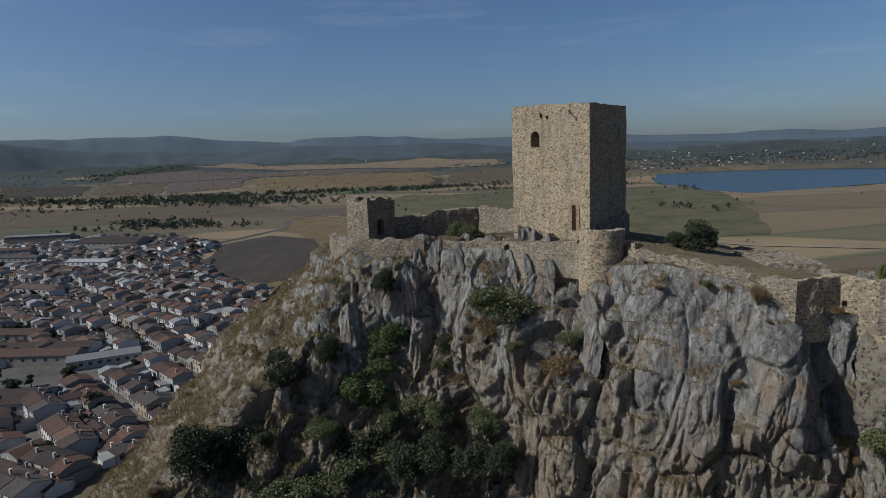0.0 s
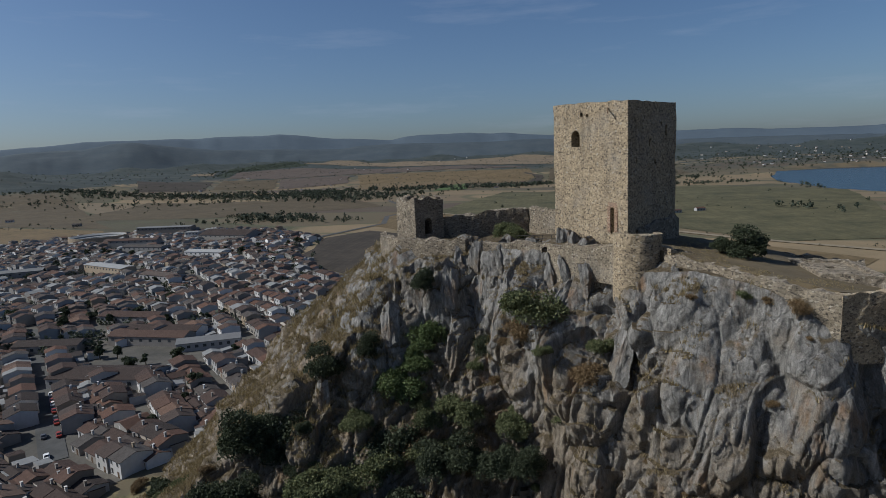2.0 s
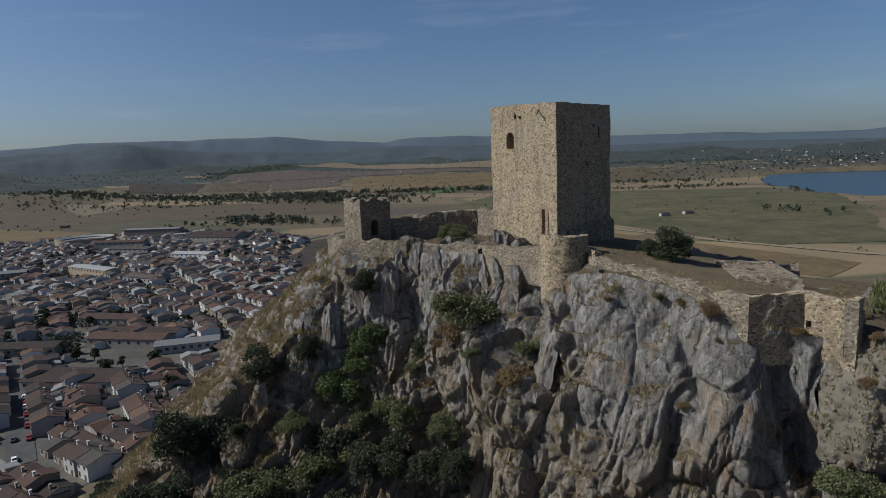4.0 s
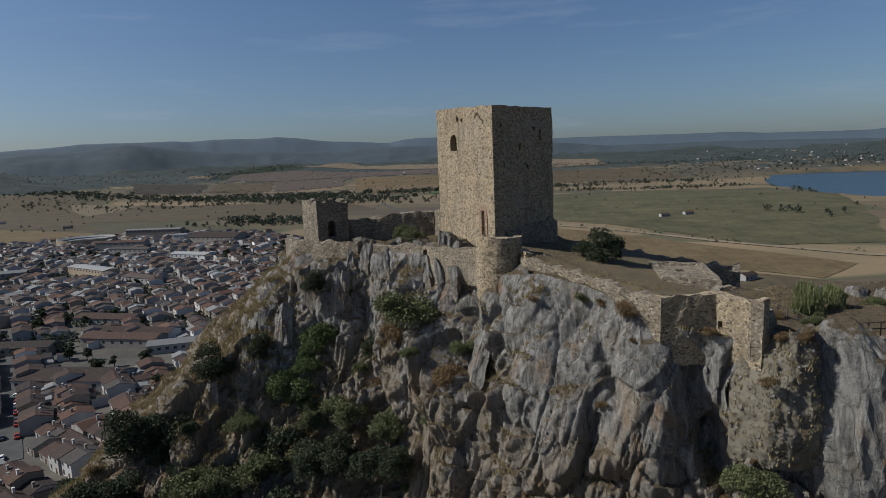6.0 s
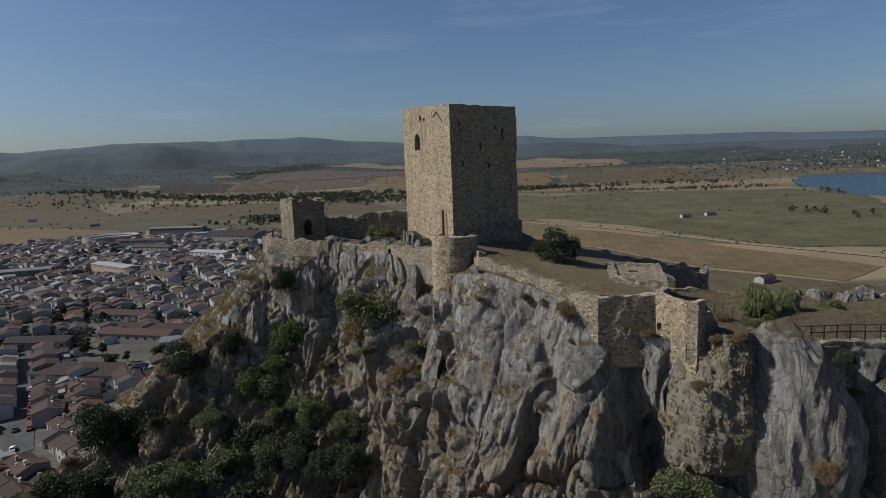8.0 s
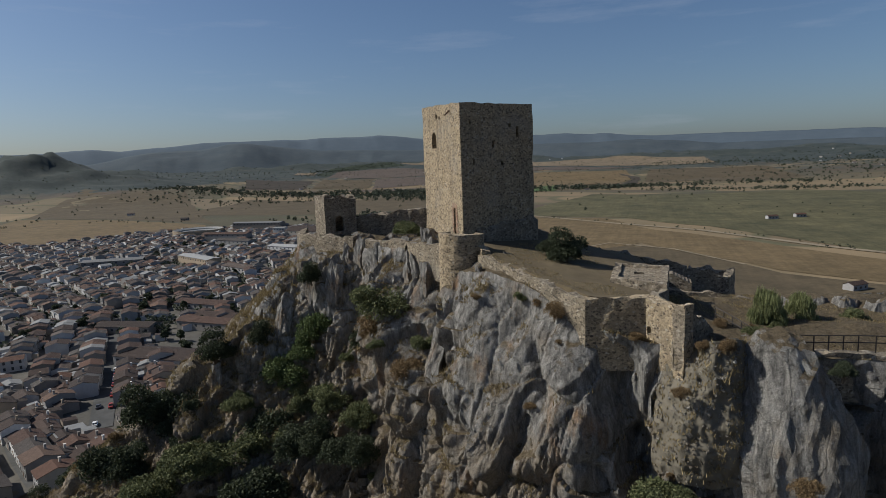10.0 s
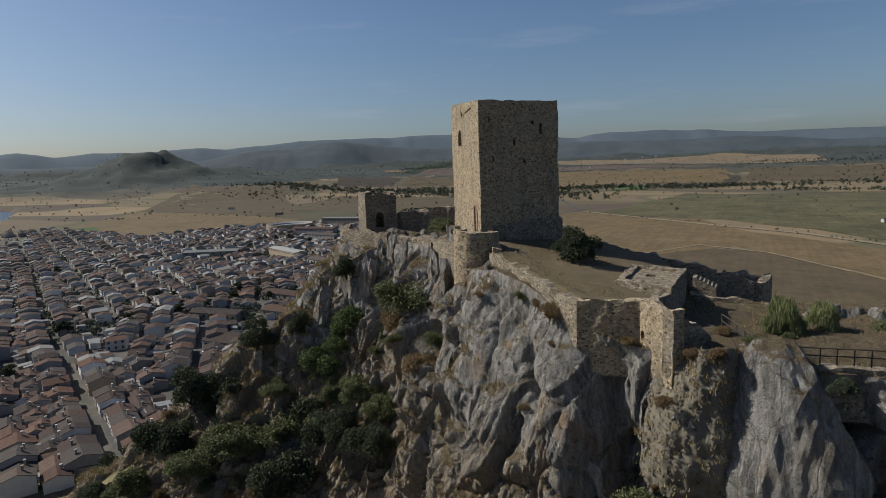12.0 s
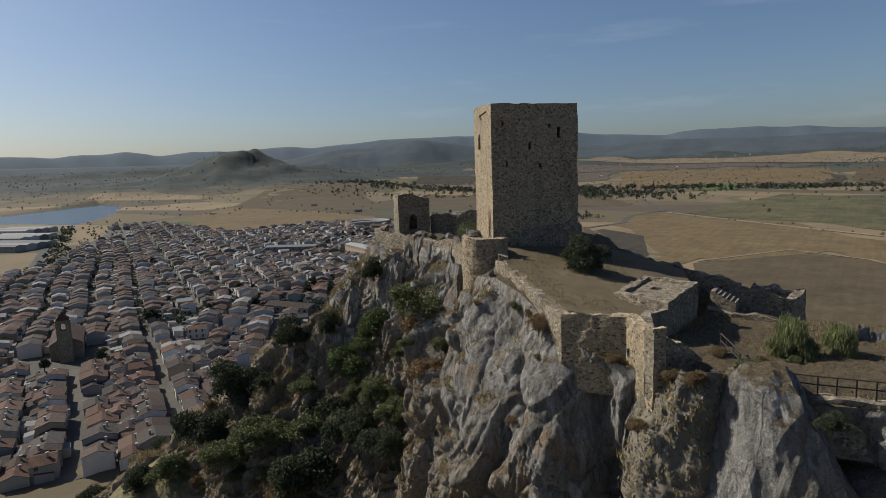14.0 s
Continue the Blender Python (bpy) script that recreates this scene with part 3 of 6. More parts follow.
def ground_height(x, y):
    x, y = np.asarray(x, float), np.asarray(y, float)
    r = np.hypot(x, y - 40)
    az = np.degrees(np.arctan2(x, y))
    z = -80 + 74 * np.clip((r - 2250) / 1150, 0, 1.1)
    z = z + 5.0 * smooth(900, 2200, r) * fbm(x / 420, y / 420, 0.0, 4, 11)
    # olive rise towards the reservoir
    z = z + 4 * np.exp(-((x - 330) / 260) ** 2 - ((y - 1060) / 230) ** 2)
    # low ridge behind the stubble and twin-peaked hill
    z = z + 26 * np.exp(-((x + 1480) / 330) ** 2 - ((y - 1500) / 260) ** 2)
    for cx, cy, w, h in ((-2190, 1590, 150, 92), (-2085, 1705, 115, 70), (-2150, 1640, 430, 56), (-1900, 1830, 320, 34)):
        d = np.hypot(x - cx, y - cy) / w
        z = z + h * np.exp(-d ** 1.1) * (1 + 0.16 * fbm(x / 90, y / 90, 1.0, 3, 21))
    # rough foothills in front of the ranges
    z = z + 20 * smooth(3250, 3500, r) * (0.7 + 0.9 * fbm(x / 300, y / 300, 2.0, 4, 33))
    # castle hill
    d = seg_dist(x, y, HILL_AXIS)
    hill = np.interp(d, [0, 10, 24, 45, 75, 95, 125], [-28, -33, -43, -60, -74, -79, -80.5])
    hill = hill + 1.6 * fbm(x / 14, y / 14, 0.0, 4, 51) * smooth(130, 90, d)
    z = np.where(d < 124, np.maximum(z, hill), z)
    for lake in LAKES:
        wet = inside(x, y, lake)
        z = np.where(wet, -83.0, z)
    return z


def ground_sheet():
    rads = np.concatenate([np.linspace(0, 150, 60), 150 * (4850 / 150) ** np.linspace(0.004, 1, 300)])
    n = 900
    ang = np.linspace(0, 2 * np.pi, n, endpoint=False)
    R, A = np.meshgrid(rads, ang, indexing="ij")
    X, Y = R * np.sin(A), 60 + R * np.cos(A)
    Z = ground_height(X, Y)
    idx = np.arange(len(rads) * n).reshape(len(rads), n)
    a, b = idx[:-1], idx[1:]
    faces = np.stack([a, np.roll(a, -1, 1), np.roll(b, -1, 1), b], -1).reshape(-1, 4)[:, ::-1]
    me = mesh_of("ground", np.stack([X, Y, Z], -1).reshape(-1, 3), faces, GROUND, shade=True)
    return tagged(new("ground", me), "dry rolling farmland plain with scrubby hills on the horizon", "ground", kind="structure")


ground_sheet()


def mountain_range(name, label, reach, depth, rough, seed, az, rise, low, high):
    """A wooded range round the plain, distance haze put into its colour: crest heights as angles above the eye by
    compass bearing.
    """
    bear = np.radians(np.arange(-100, 66, 0.1))
    crest = 9.5 + reach * np.tan(np.radians(np.interp(np.degrees(bear), az, rise)))
    crest = np.convolve(np.pad(crest, 5, mode="edge"), np.ones(11) / 11, mode="valid")
    rows = []
    for k in range(15):
        v = k / 12
        d = reach - depth * (1 - v)
        bx, by = d * np.sin(bear), d * np.cos(bear)
        fold = fbm(bx / 380, by / 380, 0.0, 4, seed)
        form = smooth(-0.15, 1.1, v) if k < 13 else 1 - 0.35 * (k - 12)
        z = -70 + (crest + 70) * np.clip(form * (1 + rough * fold * (1 - min(v, 1) ** 3)), 0, 1.0) + 2.0 * fbm(bx / 90, by / 90, 0.0, 3, seed + 5)
        rows.append(np.column_stack([bx, by, z]))
    P = np.array(rows)
    n = len(bear)
    idx = np.arange(P.shape[0] * n).reshape(-1, n)
    q = np.stack([idx[:-1, :-1], idx[:-1, 1:], idx[1:, 1:], idx[1:, :-1]], -1).reshape(-1, 4)
    m, nt, b = mat(name + "_haze_tint", 1.0)
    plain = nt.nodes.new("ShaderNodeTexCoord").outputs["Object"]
    # low and high are scrub tones shifted to blue-grey to paint in the haze
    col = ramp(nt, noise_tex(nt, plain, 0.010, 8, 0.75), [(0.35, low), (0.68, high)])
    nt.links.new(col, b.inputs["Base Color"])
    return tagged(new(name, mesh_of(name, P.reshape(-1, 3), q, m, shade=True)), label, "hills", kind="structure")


# the farther range is paler and bluer: more haze painted into its colours
mountain_range("backdrop", "long mountain range on the horizon, tinted blue-grey with haze", 4700, 950, 0.05, 31,
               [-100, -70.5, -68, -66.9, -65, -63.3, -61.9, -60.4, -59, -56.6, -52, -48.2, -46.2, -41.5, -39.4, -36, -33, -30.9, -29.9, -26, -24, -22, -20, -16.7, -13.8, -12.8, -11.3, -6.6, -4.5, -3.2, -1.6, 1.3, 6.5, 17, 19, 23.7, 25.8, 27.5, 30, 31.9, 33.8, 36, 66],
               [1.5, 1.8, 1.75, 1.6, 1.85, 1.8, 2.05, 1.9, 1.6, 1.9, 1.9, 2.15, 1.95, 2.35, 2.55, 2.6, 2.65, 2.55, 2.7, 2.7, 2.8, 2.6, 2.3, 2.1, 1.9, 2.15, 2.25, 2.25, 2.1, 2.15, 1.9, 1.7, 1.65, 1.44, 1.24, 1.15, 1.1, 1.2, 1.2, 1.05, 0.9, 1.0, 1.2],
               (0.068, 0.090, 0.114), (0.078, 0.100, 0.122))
mountain_range("backdrop", "scrub-covered nearer hills before the range, tinted with lighter haze", 4050, 800, 0.16, 37,
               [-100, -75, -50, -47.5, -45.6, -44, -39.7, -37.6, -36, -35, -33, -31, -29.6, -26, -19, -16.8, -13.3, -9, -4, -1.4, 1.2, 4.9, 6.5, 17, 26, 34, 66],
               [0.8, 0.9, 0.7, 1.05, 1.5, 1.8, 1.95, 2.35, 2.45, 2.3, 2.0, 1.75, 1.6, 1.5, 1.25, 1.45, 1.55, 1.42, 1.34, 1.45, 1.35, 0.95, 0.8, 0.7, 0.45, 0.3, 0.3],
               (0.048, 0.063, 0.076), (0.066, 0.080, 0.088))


def draped(name, poly, material, lift, label, category, cell=25.0, wobble=6.0):
    """A field lying on the ground inside a plan polygon, with a softly uneven border."""
    pts = []
    for (x1, y1), (x2, y2) in zip(poly, poly[1:] + poly[:1]):
        k = max(2, int(math.hypot(x2 - x1, y2 - y1) / cell))
        for i in range(k):
            x, y = x1 + (x2 - x1) * i / k, y1 + (y2 - y1) * i / k
            pts.append((x + wobble * float(vnoise(x / 60, y / 60, 0.0, 61)), y + wobble * float(vnoise(x / 60, y / 60, 5.0, 61))))
    bm = bmesh.new()
    bm.faces.new([bm.verts.new((x, y, 0)) for x, y in pts])
    x0, x1 = min(p[0] for p in pts), max(p[0] for p in pts)
    y0, y1 = min(p[1] for p in pts), max(p[1] for p in pts)
    for k in range(1, int((x1 - x0) / cell)):
        bmesh.ops.bisect_plane(bm, geom=bm.verts[:] + bm.edges[:] + bm.faces[:], plane_co=(x0 + k * cell, 0, 0), plane_no=(1, 0, 0))
    for k in range(1, int((y1 - y0) / cell)):
        bmesh.ops.bisect_plane(bm, geom=bm.verts[:] + bm.edges[:] + bm.faces[:], plane_co=(0, y0 + k * cell, 0), plane_no=(0, 1, 0))
    for v in bm.verts:
        v.co.z = float(ground_height(v.co.x, v.co.y)) + lift
    bmesh.ops.recalc_face_normals(bm, faces=bm.faces[:])
    if sum(f.normal.z for f in bm.faces) < 0:
        bmesh.ops.reverse_faces(bm, faces=bm.faces[:])
    me = bpy.data.meshes.new(name)
    bm.to_mesh(me)
    bm.free()
    me.materials.append(material)
    return tagged(new(name, me), label, category, kind="structure")


def strip(name, line, width, material, lift, label, category, step=12.0):
    verts, faces = [], []
    pts = []
    for (x1, y1), (x2, y2) in zip(line, line[1:]):
        k = max(1, int(math.hypot(x2 - x1, y2 - y1) / step))
        pts += [(x1 + (x2 - x1) * i / k, y1 + (y2 - y1) * i / k) for i in range(k)]
    pts.append(line[-1])
    for i, (x, y) in enumerate(pts):
        ax, ay = pts[max(i - 1, 0)]
        bx, by = pts[min(i + 1, len(pts) - 1)]
        l = math.hypot(bx - ax, by - ay)
        nx, ny = -(by - ay) / l, (bx - ax) / l
        for s in (0.5, -0.5):
            px, py = x + nx * width * s, y + ny * width * s
            verts.append((px, py, float(ground_height(px, py)) + lift))
        if i:
            faces.append((2 * i - 2, 2 * i - 1, 2 * i + 1, 2 * i))
    return tagged(new(name, mesh_of(name, verts, faces, material)), label, category, kind="structure")


draped("field", [(-224, 517), (-250, 690), (-214, 750), (-150, 695), (-111, 565), (-103, 480), (-131, 447)], PLOUGH, 0.35, "dark ploughed field beside the town", "field")
draped("field", [(-150, 445), (-85, 415), (-60, 560), (-100, 760), (-127, 953), (-246, 1000), (-222, 800), (-150, 715), (-95, 560), (-95, 470)], STUBBLE, 0.3, "golden stubble field round the ploughed soil", "field")
draped("field", [(-1003, 640), (-1226, 922), (-900, 900), (-662, 820), (-577, 720), (-646, 560), (-729, 555)], STUBBLE, 0.3, "golden harvested field behind the town", "field", 40)
draped("field", [(-1230, 940), (-1700, 1500), (-1300, 1500), (-660, 840), (-900, 915)], TAN, 0.3, "tan harvested field on rising ground", "field", 40)
draped("field", [(-1006, 620), (-971, 660), (-751, 540), (-760, 500)], GREEN, 0.5, "irrigated green plot at the edge of town", "field")
draped("field", [(-204, 798), (-167, 928), (-20, 890), (46, 750), (95, 700), (205, 560), (255, 497), (211, 440), (130, 501), (30, 640), (-40, 560), (-102, 573)], STUBBLE, 0.3, "golden straw field below the castle", "field")
draped("field", [(-58, 540), (0, 630), (60, 600), (130, 490), (210, 430), (300, 400), (180, 330), (60, 300), (-20, 380)], TAN, 0.25, "tan harvested field below the castle", "field")
draped("field", [(-180, 960), (-90, 1480), (120, 1400), (365, 1500), (560, 1200), (420, 800), (330, 600), (225, 590), (110, 780), (0, 900)], OLIVE, 0.35, "olive-green scrub field on a low rise", "field", 40)
draped("field", [(-900, 1000), (-1000, 1420), (-500, 1480), (-300, 1150), (-520, 1000)], TAN, 0.3, "dry pasture between town and river trees", "field", 50)
draped("field", [(-1317, 3243), (-1158, 3400), (-537, 3263), (-100, 3420), (300, 3300), (323, 2930), (-80, 2985), (-500, 3020), (-1131, 3200)], PALE, 1.4, "pale dry pasture at the foot of the hills", "field", 40)
draped("field", [(-1480, 2832), (-1272, 3040), (-497, 2980), (-10, 2886), (-474, 2699), (-817, 2600), (-1125, 2480), (-1360, 2490)], FALLOW, 1.2, "purplish-brown fallow field across the plain", "field", 40)
draped("field", [(-1330, 2390), (-1108, 2452), (-967, 2092), (-1180, 2035)], TAN, 1.2, "tan harvested field across the plain", "field", 40)
draped("field", [(-1089, 2439), (-815, 2530), (-745, 2276), (-950, 2092)], FALLOW, 1.2, "brown ploughed square across the plain", "field", 40)
draped("field", [(-785, 2555), (-434, 2609), (-46, 2671), (-20, 2314), (-69, 2126), (-300, 1783), (-394, 1640), (-557, 1806)], STUBBLE, 1.2, "wide golden stubble field beyond the river trees", "field", 40)
draped("field", [(-1604, 2212), (-1350, 2345), (-1190, 1997), (-1402, 1925)], PLOUGH, 1.2, "dark ploughed strip across the plain", "field", 40)
draped("field", [(-1643, 2687), (-1552, 2726), (-1469, 2556), (-1577, 2536)], PALE, 1.2, "small pale field among dark groves", "field", 40)
draped("field", [(-1449, 2556), (-1605, 2960), (-1370, 3260), (-1250, 3180), (-1500, 2880), (-1381, 2500)], GROVE, 1.2, "dark green grove strip on the plain", "field", 40)
draped("field", [(-285, 1849), (-233, 1921), (-197, 1640), (-280, 1590)], GREEN, 1.2, "irrigated green field by the river", "field", 30)
draped("field", [(-91, 2571), (14, 2358), (5, 2124), (-50, 2100), (-15, 2320)], PLOUGH, 1.3, "dark bare strip of soil at the field's end", "field", 30)
draped("field", [(40, 2680), (30, 2200), (330, 1950), (520, 2250), (480, 2700)], TAN, 1.2, "tan pasture with scattered oaks", "field", 40)
for lake, side in zip(LAKES, ("wide blue", "small pale blue")):
    big = [(x + (x - sum(p[0] for p in lake) / len(lake)) * 0.03, y + (y - sum(p[1] for p in lake) / len(lake)) * 0.03) for x, y in lake]
    bm = bmesh.new()
    bm.faces.new([bm.verts.new((x, y, -80.6)) for x, y in big])
    bmesh.ops.recalc_face_normals(bm, faces=bm.faces[:])
    if bm.faces[:][0].normal.z < 0:
        bmesh.ops.reverse_faces(bm, faces=bm.faces[:])
    w = part("water", bm, WATER, None)
    tagged(w, side + " reservoir lying in the dry plain", "water", kind="structure")
MAIN = [(-1003, 580), (-549, 358), (-340, 253), (-264, 196), (-154, 134), (-130, 122)]
ST3 = [(-290, 298), (-197, 207), (-146, 156)]
strip("road", MAIN, 8, ROAD, 0.3, "straight asphalt main street between houses", "road")
strip("road", ST3, 8, ROAD, 0.32, "narrow asphalt street with parked cars", "road")
strip("road", [(-1056, 473), (-610, 260), (-480, 190), (-400, 130)], 14, ROAD, 0.3, "wide asphalt road past the factory sheds", "road")
strip("road", [(-160, 420), (-250, 560), (-262, 700), (-217, 830), (-239, 935), (-216, 1038), (-330, 1300)], 8, ROAD, 0.55, "asphalt road leaving the town", "road")
strip("road", [(-200, 1000), (-5, 826), (97, 746), (191, 624), (280, 535), (420, 470)], 9, TRACK, 0.6, "pale dirt track along the fields", "road")
strip("road", [(-60, 545), (0, 638), (60, 600), (110, 520)], 3, TRACK, 0.6, "thin dirt track between two fields", "road")


# ---- castle rock ----
CREST = [(-66, 50, -56), (-35, 66, -29), (-23, 71, -18.5), (-19, 74.5, -14.5), (-15, 79, -8), (-9, 80.3, -3.4), (2, 77.3, -2.2), (8, 73.8, -2.1), (13.5, 68.0, -2.0), (18.5, 62.4, -2.6), (21.5, 60.2, -1.9), (26.4, 57.0, -2.8), (32.0, 53.0, -5.0), (38.7, 52.4, -6.2), (44, 51.6, -5.8), (49.5, 53.4, -6.4), (66, 56.4, -7.0)]
# plan shift of the back edge from the crest, and its height
BACK = [(-16, 24, -70), (-22, 22, -42), (-24, 22, -31), (-24, 22, -26), (-20, 24, -16), (-11, 20, -4), (0, 22, -3), (2, 22, -2), (6, 24, -0.5), (8, 20, -2.2), (8, 20, -3.0), (8, 20, -4.2), (7, 22, -6.6), (7, 22, -6.6), (7, 23, -6.4), (7, 20, -5.6), (6, 20, -6.5)]
# height of the yard just inside the crest
YARD = [(-56,), (-29,), (-18.5,), (-14.5,), (-7,), (-1.7,), (-1.6,), (-1.3,), (-0.8,), (-1.8,), (-2.2,), (-2.8,), (-4.2,), (-5.2,), (-5.6,), (-6.3,), (-6.9,)]
# sideways lean of the fall line, and how far the face runs out at 10 m and at 24 m below the crest
FALL = [(0.4, 8, 18), (0.4, 8, 18), (0.2, 8.5, 18), (1.0, 6, 14), (1.2, 8, 14), (0.9, 8, 14.5), (0.0, 6.5, 12.5), (0.0, 6.5, 13.5), (0.1, 6, 10), (0.1, 5.5, 10), (0.1, 5.0, 9), (0.1, 4.2, 7.3), (0.05, 2.6, 5.2), (0.0, 3.6, 7.5), (0.0, 3.4, 7), (0.1, 4, 9), (0.1, 4, 10)]


def along(rows, u):
    """Rows interpolated smoothly by arc position u (0..1 over the crest)."""
    c = np.array(CREST, float)
    s = np.concatenate([[0], np.cumsum(np.linalg.norm(np.diff(c[:, :2], axis=0), axis=1))])
    s /= s[-1]
    rows = np.array(rows, float)
    k = np.ones(15) / 15
    fine = np.linspace(0, 1, 600)
    out = []
    for col in rows.T:
        f = np.interp(fine, s, col)
        f = np.convolve(np.pad(f, 7, mode="edge"), k, mode="valid")
        out.append(np.interp(u, fine, f))
    return np.stack(out, -1)


def castle_rock():
    nu, nt_, nf = 860, 70, 250
    u = np.linspace(0, 1, nu)
    u = np.interp(u, [0, 0.10, 0.9, 1], [0, 0.22, 0.93, 1])
    C, B, Fl, Pl = along(CREST, u), along(BACK, u), along(FALL, u), along(YARD, u)
    rows = []
    back_xy = C[:, :2] + B[:, :2]
    # back skirt, plateau, front face
    for d in (40, 18, 6):
        rows.append(np.column_stack([back_xy[:, 0] + 0.2 * d * np.sign(B[:, 0]), back_xy[:, 1] + 0.6 * d, B[:, 2] - d]))
    for k in range(nt_):
        w = k / nt_
        z = B[:, 2] + (Pl[:, 0] - B[:, 2]) * w
        z = z + (C[:, 2] - z) * smooth(0.905, 0.945, w)
        rows.append(np.column_stack([back_xy[:, 0] + (C[:, 0] - back_xy[:, 0]) * w, back_xy[:, 1] + (C[:, 1] - back_xy[:, 1]) * w, z]))
    for k in range(nf + 1):
        v = k / nf
        drop = 48 * (0.72 * v + 0.28 * v ** 3)
        out = np.where(drop < 10, Fl[:, 1] * drop / 10, np.where(drop < 24, Fl[:, 1] + (Fl[:, 2] - Fl[:, 1]) * (drop - 10) / 14, Fl[:, 2] + (drop - 24) * 0.6))
        rows.append(np.column_stack([C[:, 0] + Fl[:, 0] * out, C[:, 1] - out, C[:, 2] - drop]))
    P = np.array(rows)
    du, dv = np.gradient(P, axis=1), np.gradient(P, axis=0)
    N = np.cross(dv, du)
    N /= np.maximum(np.linalg.norm(N, axis=2, keepdims=True), 1e-9)
    if N[nt_ // 2 + 3, nu // 2, 2] < 0:
        N = -N
    x, y, z = P[..., 0], P[..., 1], P[..., 2]
    k_row = np.arange(P.shape[0])[:, None]
    face = smooth(nt_ - 6, nt_ + 14, k_row) * np.ones_like(x)
    sx = x - 0.22 * z + 0.6 * vnoise(x / 7, y / 7, z / 7, 71)
    def billow(px, py, pz, seed):
        """Rounded ribs parted by sharp creases."""
        return np.sqrt(np.abs(vnoise(px, py, pz, seed)) + 0.004) - 0.5
    wx, wy = [vnoise(x / 5, y / 5, z / 8, 90 + k) for k in range(2)]
    open_ = smooth(-0.1, 0.5, vnoise(x / 6, y / 6, z / 9, 95))
    # steep beds: flat tilted blocks with few open joints
    f1, f2, top = cells(sx / 5.0 + 0.2 * wx, y / 5.5 + 0.2 * wy, z / 9.5, 72, 110.0)
    big = 1.5 * top - 0.9 * np.exp(-(f2 - f1) / 0.08)
    f1, f2, top = cells(sx / 1.9 + 0.15 * wx, y / 2.1, z / 3.8 + 0.2 * wy, 73, 120.0)
    med = 0.50 * top - 0.28 * open_ * np.exp(-(f2 - f1) / 0.12)
    rib = 1.1 * billow(sx / 4.2 + 0.3 * wx, y / 4.6, z / 15.0, 82) + 0.55 * billow(sx / 1.7 + 0.2 * wx, y / 1.8, z / 7.5, 83)
    f1, f2, top = cells(x / 0.75, y / 0.75, z / 1.2, 74, 90.0)
    small = 0.15 * top + 0.10 * fbm(x / 0.7, y / 0.7, z / 1.1, 3, 75)
    flute = (0.34 + 0.30 * smooth(-9, -15, z)) * billow(sx / 0.75 + 0.3 * wx, y / 0.8, z / 4.5, 76) + 0.07 * billow(sx / 0.38, y / 0.4, z / 2.2, 81)
    saw = (z / 3.2 + 0.8 * vnoise(x / 4, y / 4, z / 6, 96)) % 1.0
    ledge = 0.6 * (saw - 0.5) * open_
    broad = 2.2 * fbm(x / 13, y / 13, z / 20, 3, 77)
    steep = smooth(0.9, 0.5, np.abs(N[..., 2]))
    below = C[None, :, 2] - z
    free = smooth(0.0, 4.0, below + np.interp(u, [0, 0.43, 0.5, 1], [4, 4, 1.2, 0.6])[None, :])
    # the broad water-worn slab right of the turret is smoother than the rest
    slab = smooth(15, 19, x + 0.2 * z) * smooth(36, 32, x) * smooth(-17, -11, z)
    tame = 1.0 - 0.55 * slab
    disp = face * (free * (tame * (big + med + rib) + broad * 0.6 + ledge * tame) + (1 - free) * np.minimum(0.4 * med, 0.15) + small * (0.5 + 0.5 * free) * (1 - 0.4 * slab) + flute * steep * (0.4 + 0.6 * free) * tame)
    # recesses: place along the crest, drop, half widths, depth
    for gu, gd, wu, wd, dep in ((-0.5, 11, 3.2, 7, 3.2), (6.5, 20, 2.5, 9, 2.0), (1, 24, 5, 6, 2.2), (14.6, 9, 1.3, 5, 2.6), (-8, 17, 4, 6, 2.4), (34.8, 12.5, 1.4, 6, 2.3), (49.8, 8, 1.6, 8, 2.2), (27.5, 9.5, 0.6, 3.2, 1.1)):
        q = np.exp(-((x - gu + 0.25 * (z + gd)) / wu) ** 2 - ((z + gd) / wd) ** 2)
        disp = disp - dep * q * face * free
    for gu, gd, wu, wd, dep in ((30, 12, 2.2, 6, 1.0), (22.5, 9, 2.5, 5, 1.0), (1.9, 12, 2.4, 6, 2.4), (5.3, 7, 2.2, 5, 3.4), (9.2, 13, 2.6, 6, 3.0), (-4.6, 5, 2.2, 3, 1.4)):
        q = np.exp(-((x - gu + 0.2 * (z + gd)) / wu) ** 2 - ((z + gd) / wd) ** 2)
        disp = disp + dep * q * face * free
    soft = (1 - face) * (0.35 * fbm(x / 5, y / 5, 0.0, 4, 78) + 0.10 * fbm(x, y, 0.0, 3, 79))
    left = smooth(0.52, 0.44, u)[None, :] * (1 - face)
    soft = soft + left * (0.9 * fbm(x / 4, y / 4, z / 4, 4, 80) + 0.7 * np.maximum(0, big))
    P = P + N * (disp + soft)[..., None]
    nr = P.shape[0]
    idx = np.arange(nr * nu).reshape(nr, nu)
    q = np.stack([idx[:-1, :-1], idx[1:, :-1], idx[1:, 1:], idx[:-1, 1:]], -1).reshape(-1, 4)
    me = mesh_of("castle_rock", P.reshape(-1, 3), q, ROCK, shade=True)
    me.set_sharp_from_angle(angle=radians(24))
    ob = tagged(new("castle_rock", me), "craggy grey limestone outcrop with ochre stains and dry ledges", "rock", kind="structure")
    return ob


ROCK_OB = castle_rock()


# ---- keep ----
L, M, R, K = (9.3, 77.4), (16.9, 68.4), (23.4, 76.3), (16.5, 85.6)
